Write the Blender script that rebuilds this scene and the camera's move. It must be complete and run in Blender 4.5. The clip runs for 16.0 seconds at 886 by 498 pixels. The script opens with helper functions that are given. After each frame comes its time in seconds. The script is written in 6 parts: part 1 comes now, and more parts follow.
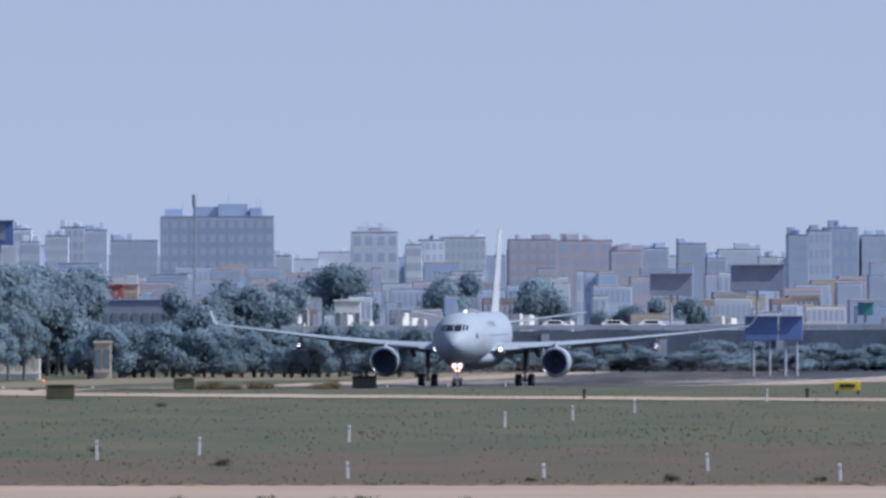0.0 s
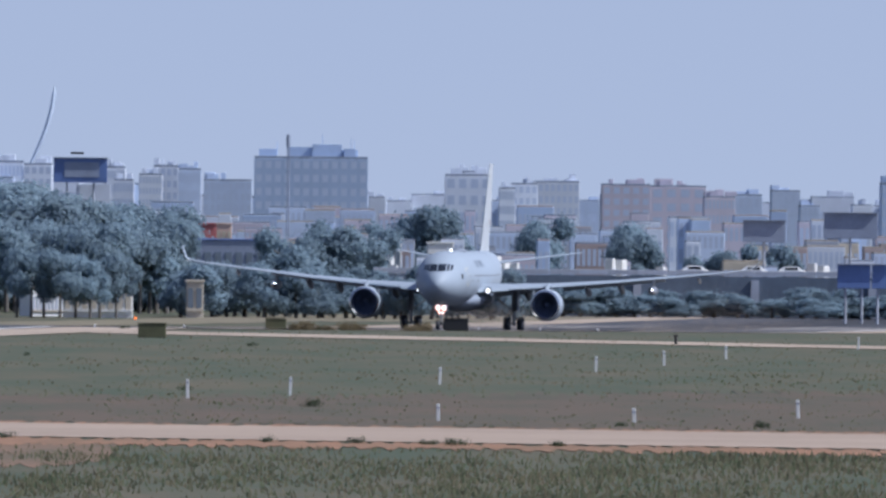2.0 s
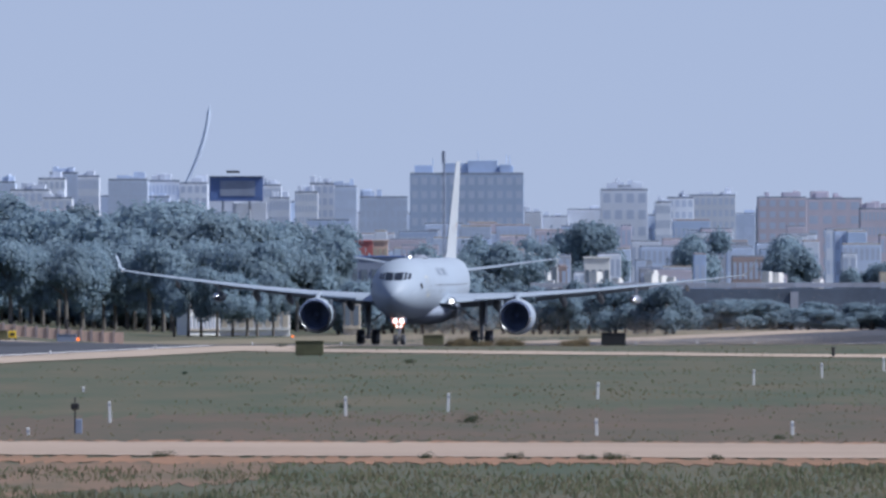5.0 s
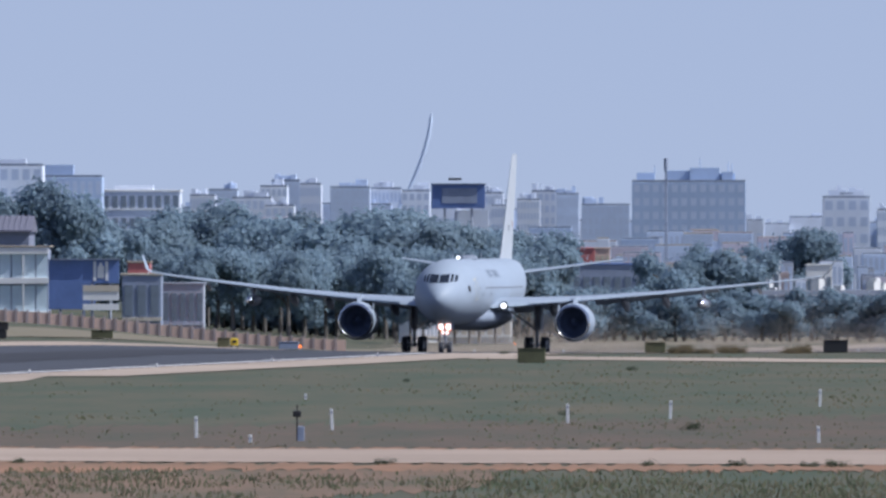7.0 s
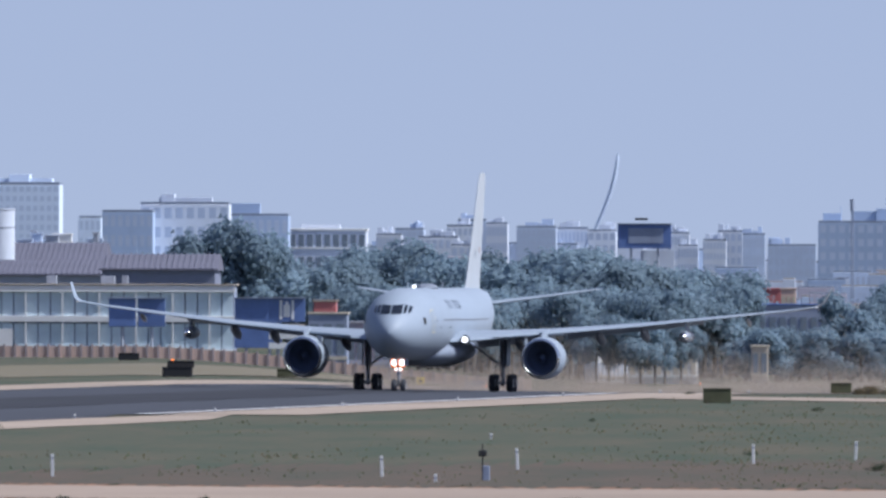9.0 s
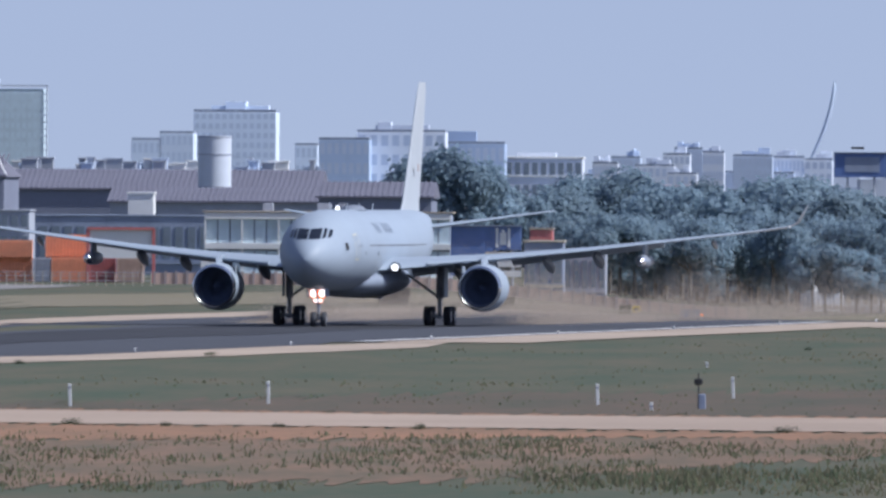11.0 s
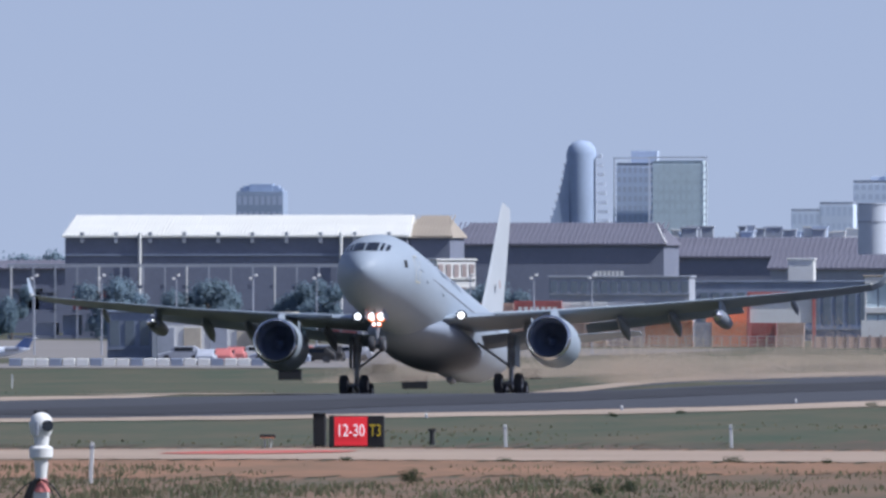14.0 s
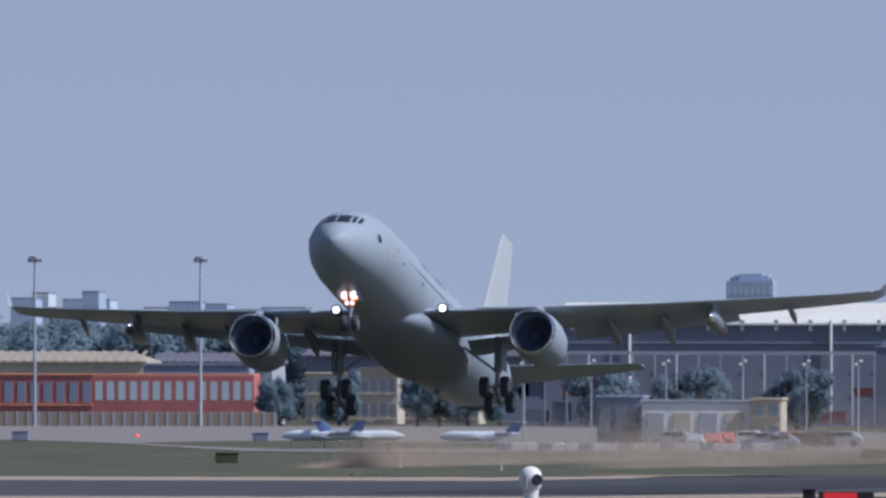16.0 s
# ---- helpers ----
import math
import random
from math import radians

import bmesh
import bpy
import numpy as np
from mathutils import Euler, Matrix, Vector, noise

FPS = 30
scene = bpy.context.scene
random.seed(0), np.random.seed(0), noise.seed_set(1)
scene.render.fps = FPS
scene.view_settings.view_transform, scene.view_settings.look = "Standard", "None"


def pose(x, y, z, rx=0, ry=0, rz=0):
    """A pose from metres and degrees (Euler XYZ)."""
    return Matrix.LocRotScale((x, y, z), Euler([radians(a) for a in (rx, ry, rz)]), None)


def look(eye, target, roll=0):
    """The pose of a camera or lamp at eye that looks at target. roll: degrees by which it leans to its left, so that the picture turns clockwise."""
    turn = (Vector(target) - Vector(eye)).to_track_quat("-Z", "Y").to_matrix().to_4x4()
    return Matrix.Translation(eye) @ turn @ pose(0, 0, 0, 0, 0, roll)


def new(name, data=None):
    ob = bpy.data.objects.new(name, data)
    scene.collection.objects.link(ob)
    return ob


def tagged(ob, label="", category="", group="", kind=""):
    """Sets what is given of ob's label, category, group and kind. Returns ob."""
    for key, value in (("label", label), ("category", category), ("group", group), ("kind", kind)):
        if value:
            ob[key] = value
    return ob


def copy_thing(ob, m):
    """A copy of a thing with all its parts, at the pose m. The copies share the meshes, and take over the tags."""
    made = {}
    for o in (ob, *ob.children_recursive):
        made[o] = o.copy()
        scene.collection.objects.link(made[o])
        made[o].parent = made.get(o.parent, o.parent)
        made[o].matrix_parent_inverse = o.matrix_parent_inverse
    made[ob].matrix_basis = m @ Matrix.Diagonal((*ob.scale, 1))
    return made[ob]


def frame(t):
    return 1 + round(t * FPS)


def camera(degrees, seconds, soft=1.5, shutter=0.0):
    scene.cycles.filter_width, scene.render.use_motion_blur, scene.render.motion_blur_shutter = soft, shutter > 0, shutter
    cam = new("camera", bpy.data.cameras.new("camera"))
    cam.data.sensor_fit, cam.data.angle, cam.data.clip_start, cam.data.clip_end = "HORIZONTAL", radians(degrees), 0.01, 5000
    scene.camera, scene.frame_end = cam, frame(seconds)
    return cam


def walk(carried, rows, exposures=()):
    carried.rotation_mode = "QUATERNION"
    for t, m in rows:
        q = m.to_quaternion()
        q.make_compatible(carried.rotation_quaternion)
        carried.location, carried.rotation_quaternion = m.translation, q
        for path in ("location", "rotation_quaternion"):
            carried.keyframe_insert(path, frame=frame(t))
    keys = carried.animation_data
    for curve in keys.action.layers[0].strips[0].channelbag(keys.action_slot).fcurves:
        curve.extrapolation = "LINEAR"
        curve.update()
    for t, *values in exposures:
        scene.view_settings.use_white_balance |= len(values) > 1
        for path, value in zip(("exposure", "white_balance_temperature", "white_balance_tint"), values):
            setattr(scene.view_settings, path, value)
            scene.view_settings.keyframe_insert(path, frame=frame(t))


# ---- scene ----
cam = camera(2.6419, 16.0, soft=2.8)
walk(cam, [
    (0.0, pose(0, 0, 8.00, 90.0947, 0, -0.7380) @ pose(0, 0, 0, 0, 0, -0.23)),
    (0.5, pose(0, 0, 8.00, 90.0773, 0, -0.8546) @ pose(0, 0, 0, 0, 0, -0.33)),
    (1.0, pose(0, 0, 8.00, 90.0356, 0, -0.6903) @ pose(0, 0, 0, 0, 0, -0.10)),
    (1.5, pose(0, 0, 8.00, 89.9564, 0, -0.6255) @ pose(0, 0, 0, 0, 0, 0.10)),
    (2.0, pose(0, 0, 8.00, 89.9236, 0, -0.4607) @ pose(0, 0, 0, 0, 0, 0.57)),
    (2.5, pose(0, 0, 8.00, 89.9861, 0, -0.5090) @ pose(0, 0, 0, 0, 0, 0.51)),
    (3.0, pose(0, 0, 8.00, 89.9540, 0, -0.3390) @ pose(0, 0, 0, 0, 0, 0.07)),
    (3.5, pose(0, 0, 8.00, 90.0035, 0, -0.2494) @ pose(0, 0, 0, 0, 0, -0.09)),
    (4.0, pose(0, 0, 8.00, 89.9361, 0, -0.2402) @ pose(0, 0, 0, 0, 0, -0.27)),
    (4.2, pose(0, 0, 8.00, 89.9548, 0, -0.1997) @ pose(0, 0, 0, 0, 0, -0.08)),
    (6.3, pose(0, 0, 8.00, 89.9816, 0, 0.2340) @ pose(0, 0, 0, 0, 0, -0.16)),
    (6.5, pose(0, 0, 8.00, 90.0463, 0, 0.2280) @ pose(0, 0, 0, 0, 0, -0.09)),
    (7.0, pose(0, 0, 8.00, 89.9904, 0, 0.6683) @ pose(0, 0, 0, 0, 0, -0.06)),
    (7.5, pose(0, 0, 8.00, 90.0689, 0, 0.6019) @ pose(0, 0, 0, 0, 0, 0.04)),
    (8.0, pose(0, 0, 8.00, 90.1033, 0, 0.6420) @ pose(0, 0, 0, 0, 0, 0.15)),
    (8.5, pose(0, 0, 8.00, 90.1748, 0, 0.9828) @ pose(0, 0, 0, 0, 0, 0.19)),
    (9.0, pose(0, 0, 8.00, 90.1081, 0, 1.2236) @ pose(0, 0, 0, 0, 0, 0.15)),
    (11.3, pose(0, 0, 8.00, 89.8860, 0, 2.1533) @ pose(0, 0, 0, 0, 0, 0.34)),
    (11.5, pose(0, 0, 8.00, 89.9123, 0, 2.4303) @ pose(0, 0, 0, 0, 0, 0.24)),
    (12.0, pose(0, 0, 8.00, 89.9607, 0, 2.4902) @ pose(0, 0, 0, 0, 0, 0.07)),
    (12.5, pose(0, 0, 8.00, 90.0401, 0, 2.9456) @ pose(0, 0, 0, 0, 0, -0.17)),
    (13.0, pose(0, 0, 8.00, 89.9693, 0, 3.2843) @ pose(0, 0, 0, 0, 0, -0.32)),
    (13.3, pose(0, 0, 8.00, 90.1094, 0, 3.3869) @ pose(0, 0, 0, 0, 0, -0.26)),
    (13.5, pose(0, 0, 8.00, 89.9612, 0, 3.5493) @ pose(0, 0, 0, 0, 0, -0.07)),
    (14.0, pose(0, 0, 6.50, 90.1197, 0, 3.8370) @ pose(0, 0, 0, 0, 0, -0.04)),
    (14.5, pose(0, 0, 5.80, 90.1276, 0, 4.0750) @ pose(0, 0, 0, 0, 0, -0.16)),
    (15.0, pose(0, 0, 5.80, 90.2152, 0, 4.4460) @ pose(0, 0, 0, 0, 0, -0.09)),
    (15.5, pose(0, 0, 5.80, 90.4070, 0, 4.7750) @ pose(0, 0, 0, 0, 0, -0.15)),
    (16.0, pose(0, 0, 5.80, 90.3955, 0, 5.2980) @ pose(0, 0, 0, 0, 0, 0.09)),
], exposures=[(0, 0.2, 5600, 10), (12.5, 0.2, 5600, 10), (14.5, 0.12, 5600, 10), (15.2, 0.0, 5600, 10), (16, -0.14, 5600, 10)])

# ---- light ----
SUN_AZ, SUN_EL = radians(101), radians(46)      # azimuth from the view's north, clockwise
world = bpy.data.worlds.new("sky")
scene.world = world
world.use_nodes = True
wn = world.node_tree.nodes
sky = wn.new("ShaderNodeTexSky")
sky.sky_type, sky.sun_disc = "NISHITA", False
sky.sun_elevation, sky.sun_rotation = SUN_EL, SUN_AZ
sky.air_density, sky.dust_density, sky.ozone_density, sky.altitude = 1.0, 0.35, 2.0, 0
wl = world.node_tree.links
# hazy day: the pale blue of the higher sky reaches down to the horizon
way, lifted, tint = wn.new("ShaderNodeTexCoord"), wn.new("ShaderNodeVectorMath"), wn.new("ShaderNodeMix")
lifted.operation = "MULTIPLY_ADD"
lifted.inputs[1].default_value, lifted.inputs[2].default_value = (1, 1, 0.8), (0, 0, 0.15)
wl.new(way.outputs["Generated"], lifted.inputs[0])
wl.new(lifted.outputs[0], sky.inputs["Vector"])
tint.data_type, tint.blend_type = "RGBA", "MULTIPLY"
tint.inputs["Factor"].default_value, tint.inputs[7].default_value = 1.0, (1.17, 0.86, 0.78, 1)
wl.new(sky.outputs[0], tint.inputs[6])
wl.new(tint.outputs[2], wn["Background"].inputs[0])
wn["Background"].inputs[1].default_value = 0.12
sun = new("sun", bpy.data.lights.new("sun", "SUN"))
sun.data.energy, sun.data.angle, sun.data.color = 4.8, radians(0.6), (1.0, 0.93, 0.84)
sun.matrix_basis = look((0, 0, 0), (-math.sin(SUN_AZ) * math.cos(SUN_EL), -math.cos(SUN_AZ) * math.cos(SUN_EL), -math.sin(SUN_EL)))


# ---- materials ----
def mat(name, color, rough=0.7, metal=0.0, spot=0.25, scale=0.5, fine=8.0, bump=0.0, spread=0.0, second=None, stretch=1.0, shine=0.5):
    """A worn surface: base colour broken up by large stains and fine grain, with relief."""
    m = bpy.data.materials.new(name)
    m.use_nodes = True
    n, l = m.node_tree.nodes, m.node_tree.links
    b = n["Principled BSDF"]
    b.inputs["Roughness"].default_value, b.inputs["Metallic"].default_value = rough, metal
    b.inputs["Specular IOR Level"].default_value = shine
    geo = n.new("ShaderNodeTexCoord")
    big, small = n.new("ShaderNodeTexNoise"), n.new("ShaderNodeTexNoise")
    big.inputs["Scale"].default_value, small.inputs["Scale"].default_value = scale, fine
    big.inputs["Detail"].default_value, small.inputs["Detail"].default_value = 6, 4
    src = geo.outputs["Object"]
    if stretch != 1.0:
        mp = n.new("ShaderNodeMapping")
        mp.inputs["Scale"].default_value = (1, stretch, 1)
        l.new(src, mp.inputs["Vector"])
        src = mp.outputs[0]
    for k in (big, small):
        l.new(src, k.inputs["Vector"])
    add = n.new("ShaderNodeMath")
    add.operation = "MULTIPLY_ADD"
    l.new(small.outputs["Fac"], add.inputs[0])
    add.inputs[1].default_value = 0.5
    l.new(big.outputs["Fac"], add.inputs[2])
    ramp = n.new("ShaderNodeMapRange")
    ramp.inputs["From Min"].default_value, ramp.inputs["From Max"].default_value = 0.5, 1.0
    l.new(add.outputs[0], ramp.inputs["Value"])
    mix = n.new("ShaderNodeMix")
    mix.data_type = "RGBA"
    l.new(ramp.outputs[0], mix.inputs["Factor"])
    dark = second if second else tuple(c * (1 - spot) for c in color)
    mix.inputs[6].default_value, mix.inputs[7].default_value = (*dark, 1), (*color, 1)
    out = mix.outputs[2]
    if spread:
        info = n.new("ShaderNodeObjectInfo")
        hsv = n.new("ShaderNodeHueSaturation")
        vary = n.new("ShaderNodeMapRange")
        vary.inputs["To Min"].default_value, vary.inputs["To Max"].default_value = 1 - spread, 1 + spread
        l.new(info.outputs["Random"], vary.inputs["Value"])
        l.new(vary.outputs[0], hsv.inputs["Value"])
        l.new(out, hsv.inputs["Color"])
        out = hsv.outputs["Color"]
    l.new(out, b.inputs["Base Color"])
    if bump:
        bp = n.new("ShaderNodeBump")
        bp.inputs["Strength"].default_value, bp.inputs["Distance"].default_value = bump, 0.05
        l.new(add.outputs[0], bp.inputs["Height"])
        l.new(bp.outputs[0], b.inputs["Normal"])
    return m


def leaves(name, color, spread=0.14):
    """Foliage: half reflects, half lets light through."""
    m = mat(name, color, 0.9, scale=0.3, fine=2.5, spot=0.2, spread=spread)
    n, l = m.node_tree.nodes, m.node_tree.links
    b = n["Principled BSDF"]
    tr, mx = n.new("ShaderNodeBsdfTranslucent"), n.new("ShaderNodeMixShader")
    l.new(b.inputs["Base Color"].links[0].from_socket, tr.inputs["Color"])
    mx.inputs[0].default_value = 0.5
    l.new(b.outputs[0], mx.inputs[1])
    l.new(tr.outputs[0], mx.inputs[2])
    l.new(mx.outputs[0], n["Material Output"].inputs["Surface"])
    return m


def blades(name, green, straw):
    """Grass: each blade somewhere between green and straw."""
    m = leaves(name, green, 0)
    n, l = m.node_tree.nodes, m.node_tree.links
    geo, mix = n.new("ShaderNodeNewGeometry"), n.new("ShaderNodeMix")
    mix.data_type = "RGBA"
    mix.inputs[6].default_value, mix.inputs[7].default_value = (*green, 1), (*straw, 1)
    l.new(geo.outputs["Random Per Island"], mix.inputs["Factor"])
    for node in n:
        if node.type == "BSDF_TRANSLUCENT":
            l.new(mix.outputs[2], node.inputs["Color"])
    l.new(mix.outputs[2], n["Principled BSDF"].inputs["Base Color"])
    return m


def glow(name, color, power):
    m = bpy.data.materials.new(name)
    m.use_nodes = True
    b = m.node_tree.nodes["Principled BSDF"]
    b.inputs["Base Color"].default_value = (*color, 1)
    b.inputs["Emission Color"].default_value = (*color, 1)
    b.inputs["Emission Strength"].default_value = power
    return m


M = {
    "grass": mat("grass", (0.032, 0.054, 0.025), 0.95, scale=0.16, fine=1.6, bump=0.3, second=(0.092, 0.076, 0.042), stretch=0.13),
    "verge": mat("brown_verge", (0.05, 0.052, 0.028), 0.95, scale=0.2, fine=1.8, bump=0.3, second=(0.1, 0.066, 0.042), stretch=0.15),
    "shrub": leaves("shrub_leaves", (0.055, 0.08, 0.04), 0.2),
    "dry_leaf": leaves("dry_stalks", (0.19, 0.15, 0.085), 0.15),
    "dust": leaves("dust", (0.6, 0.5, 0.4), 0),
    "leaf_grass": blades("grass_blades", (0.125, 0.155, 0.08), (0.21, 0.175, 0.11)),
    "rough": mat("rough_red_verge", (0.062, 0.062, 0.032), 0.95, scale=0.22, fine=1.8, bump=0.4, second=(0.2, 0.115, 0.07), stretch=0.15),
    "soil": mat("soil", (0.27, 0.14, 0.075), 0.95, scale=0.22, fine=1.5, bump=0.5, second=(0.14, 0.09, 0.048), stretch=0.15),
    "dry": mat("dry_ground", (0.17, 0.145, 0.1), 0.95, scale=0.03, fine=0.6, bump=0.3, second=(0.15, 0.13, 0.075), stretch=0.15),
    "asphalt": mat("asphalt", (0.05, 0.053, 0.064), 0.85, scale=0.02, fine=3, spot=0.35, bump=0.1, stretch=0.1),
    "rubber": mat("rubber_marks", (0.028, 0.028, 0.032), 0.8, scale=0.04, fine=2, spot=0.4),
    "concrete": mat("concrete", (0.4, 0.32, 0.245), 0.9, scale=0.05, fine=1.5, spot=0.3),
    "taxi": mat("dusty_concrete", (0.37, 0.285, 0.215), 0.9, scale=0.05, fine=1.5, spot=0.3),
    "apron": mat("apron_concrete", (0.22, 0.205, 0.195), 0.9, scale=0.03, fine=1, spot=0.2),
    "white": mat("white_paint", (0.78, 0.78, 0.76), 0.6, scale=0.4, fine=5, spot=0.12),
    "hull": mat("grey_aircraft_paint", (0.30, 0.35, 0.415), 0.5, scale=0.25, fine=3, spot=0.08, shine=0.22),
    # Hull grey lightened for the fin, its sunlit look put into the colour.
    "fin_sunlit": mat("sunlit_fin_grey", (0.43, 0.46, 0.49), 0.5, scale=0.25, fine=3, spot=0.08, shine=0.22),
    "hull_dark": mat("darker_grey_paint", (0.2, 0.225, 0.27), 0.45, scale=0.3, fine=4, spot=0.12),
    # Darker grey than the hull, for belly fairing and nose gear doors.
    "belly": mat("belly_darker_grey", (0.23, 0.265, 0.33), 0.55, scale=0.3, fine=4, spot=0.12, shine=0.2),
    "faded": mat("faded_marking", (0.21, 0.25, 0.31), 0.55, scale=0.6, fine=5, spot=0.15),
    "line": mat("panel_line", (0.16, 0.165, 0.18), 0.6, scale=1, fine=6),
    "cream_line": mat("cream_line", (0.62, 0.58, 0.42), 0.6, scale=1, fine=6),
    "metal": mat("polished_lip", (0.75, 0.76, 0.78), 0.22, 1.0, scale=1, fine=8, spot=0.08),
    "steel": mat("gear_steel", (0.42, 0.43, 0.45), 0.4, 0.5, scale=2, fine=12, spot=0.3),
    "fan": mat("fan_blades", (0.17, 0.21, 0.31), 0.5, 0.4, scale=2, fine=10),
    "duct": mat("intake_duct", (0.22, 0.27, 0.39), 0.6, scale=1, fine=6),
    "tyre": mat("tyre_rubber", (0.05, 0.054, 0.066), 0.85, scale=3, fine=20),
    "glass": mat("dark_glass", (0.015, 0.02, 0.03), 0.08, scale=1, fine=3),
    "black": mat("black_paint", (0.02, 0.02, 0.022), 0.6, scale=2, fine=10),
    "olive": mat("olive_box", (0.12, 0.12, 0.06), 0.8, scale=1.2, fine=6, spot=0.35),
    "faded_red": mat("faded_red_paint", (0.5, 0.13, 0.1), 0.8, scale=0.6, fine=4, spot=0.3),
    "yellow": mat("yellow_paint", (0.85, 0.62, 0.03), 0.5, scale=1, fine=8, spot=0.15),
    "red": mat("red_paint", (0.72, 0.03, 0.025), 0.5, scale=1, fine=8, spot=0.15),
    "lamp": glow("landing_light", (1.0, 0.97, 0.92), 1.8),
    "lamp_amber": glow("amber_light", (1.0, 0.22, 0.02), 0.8),
    "lamp_red": glow("red_light", (1.0, 0.06, 0.04), 1.5),
    "sign_red": glow("lit_red_sign", (0.80, 0.03, 0.04), 0.3),
    "sign_white": glow("lit_white_letters", (0.9, 0.9, 0.88), 0.35),
    # Bank scrub in the trees' blue-grey, distance haze included in the colour.
    "scrub": mat("hazed_scrub_bank", (0.13, 0.165, 0.22), 0.95, scale=0.12, fine=1.2, bump=0.6, spot=0.35),
    "trunk": mat("bark", (0.17, 0.155, 0.14), 0.95, scale=1.5, fine=9, spot=0.4),
    # Tree foliage lightened towards blue: distance haze is in the leaf colour.
    "pine": leaves("hazed_pine_needles", (0.265, 0.355, 0.42)),
    "broad": leaves("hazed_broad_leaves", (0.24, 0.325, 0.39)),
    # Shed cladding and brown roofs: blue haze of the middle distance is in the colour.
    "shed_wall": mat("hazed_metal_cladding", (0.215, 0.235, 0.31), 0.7, scale=0.1, fine=1.5, spot=0.2),
    "shed_roof": mat("white_corrugated_roof", (0.72, 0.72, 0.68), 0.55, scale=0.15, fine=2, spot=0.15),
    "beige_roof": mat("beige_roof", (0.38, 0.33, 0.27), 0.8, scale=0.15, fine=2, spot=0.2),
    "hazed_brown_roof": mat("hazed_brown_roof", (0.15, 0.15, 0.195), 0.85, scale=0.1, fine=1.5, spot=0.2),
    "grey_wall": mat("grey_render", (0.41, 0.44, 0.51), 0.85, scale=0.2, fine=2, spread=0.1),
    "cream": mat("cream_render", (0.60, 0.54, 0.44), 0.85, scale=0.2, fine=2, spread=0.1),
    "orange": mat("orange_container", (0.85, 0.36, 0.2), 0.55, scale=0.4, fine=3, spread=0.12),
    "redbox": mat("red_container", (0.52, 0.17, 0.16), 0.55, scale=0.4, fine=3, spread=0.12),
    "bluebox": mat("blue_panel", (0.13, 0.2, 0.43), 0.5, scale=0.4, fine=3, spread=0.1),
    # Slate lightened and blued, to carry haze over the halls and boards.
    "slate": mat("hazed_slate_panel", (0.29, 0.335, 0.44), 0.7, scale=0.3, fine=3),
    "teal": mat("teal_panel", (0.10, 0.32, 0.34), 0.6, scale=0.4, fine=3),
    "brick_wall": mat("pale_orange_wall", (0.6, 0.44, 0.36), 0.9, scale=0.4, fine=4, spread=0.1),
    "brick_post": mat("brick_pier", (0.42, 0.35, 0.34), 0.9, scale=0.4, fine=4, spread=0.1),
    # Window, tower and far-wall colours below have pale blue distance haze put into them.
    "pane": mat("hazed_window_pane", (0.19, 0.23, 0.28), 0.15, scale=0.6, fine=3),
    "tower_glass": mat("hazed_green_glass", (0.64, 0.76, 0.82), 0.5, scale=0.05, fine=0.8),
    "hazed_grey": mat("hazed_concrete", (0.55, 0.64, 0.80), 0.9, scale=0.06, fine=0.7, spot=0.15, spread=0.12),
    "hazed_dark": mat("hazed_slate", (0.42, 0.52, 0.70), 0.9, scale=0.06, fine=0.7, spot=0.15, spread=0.1),
    "hazed_pale": mat("hazed_pale_render", (0.67, 0.72, 0.81), 0.9, scale=0.06, fine=0.7, spot=0.12, spread=0.12),
    "hazed_red": mat("hazed_brick", (0.6, 0.56, 0.64), 0.9, scale=0.06, fine=0.7, spot=0.15, spread=0.12),
    "tower_stone": mat("hazed_stone_cladding", (0.36, 0.44, 0.58), 0.9, scale=0.06, fine=0.7, spot=0.2),
    "hazed_tower": mat("hazed_tower_cladding", (0.7, 0.79, 0.92), 0.9, scale=0.06, fine=0.7, spot=0.08, spread=0.05),
    "hazed_tower_pane": mat("hazed_tower_window", (0.63, 0.73, 0.88), 0.8, scale=0.1, fine=1),
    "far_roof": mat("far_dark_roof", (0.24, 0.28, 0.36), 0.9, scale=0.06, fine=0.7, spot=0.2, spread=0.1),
    "hazed_window": mat("hazed_window", (0.53, 0.61, 0.76), 0.8, scale=0.1, fine=1),
    "yellow_pale": mat("pale_yellow_render", (0.56, 0.5, 0.38), 0.85, scale=0.3, fine=3),
    # Pylon colour drawn towards the sky's, as haze painted over it.
    "pylon": mat("hazed_pylon", (0.5, 0.58, 0.7), 0.6, scale=0.1, fine=1, spot=0.06),
}


# ---- shapes ----
def bm_box(bm, x, y, z, w, d, h, rz=0.0, bevel=0.0):
    """A box w x d x h whose base centre is (x, y, z)."""
    r = bmesh.ops.create_cube(bm, size=1.0, matrix=pose(x, y, z, 0, 0, rz) @ Matrix.Translation((0, 0, h / 2)) @ Matrix.Diagonal((w, d, h, 1)))
    if bevel:
        es = list({e for v in r["verts"] for e in v.link_edges})
        bmesh.ops.bevel(bm, geom=es, offset=bevel, segments=1, affect="EDGES", profile=0.5)


def bm_rod(bm, a, b, r1, r2=None, seg=10):
    a, b = Vector(a), Vector(b)
    m = Matrix.Translation((a + b) / 2) @ (b - a).to_track_quat("Z", "Y").to_matrix().to_4x4()
    bmesh.ops.create_cone(bm, cap_ends=True, segments=seg, radius1=r1, radius2=r1 if r2 is None else r2, depth=(b - a).length, matrix=m)


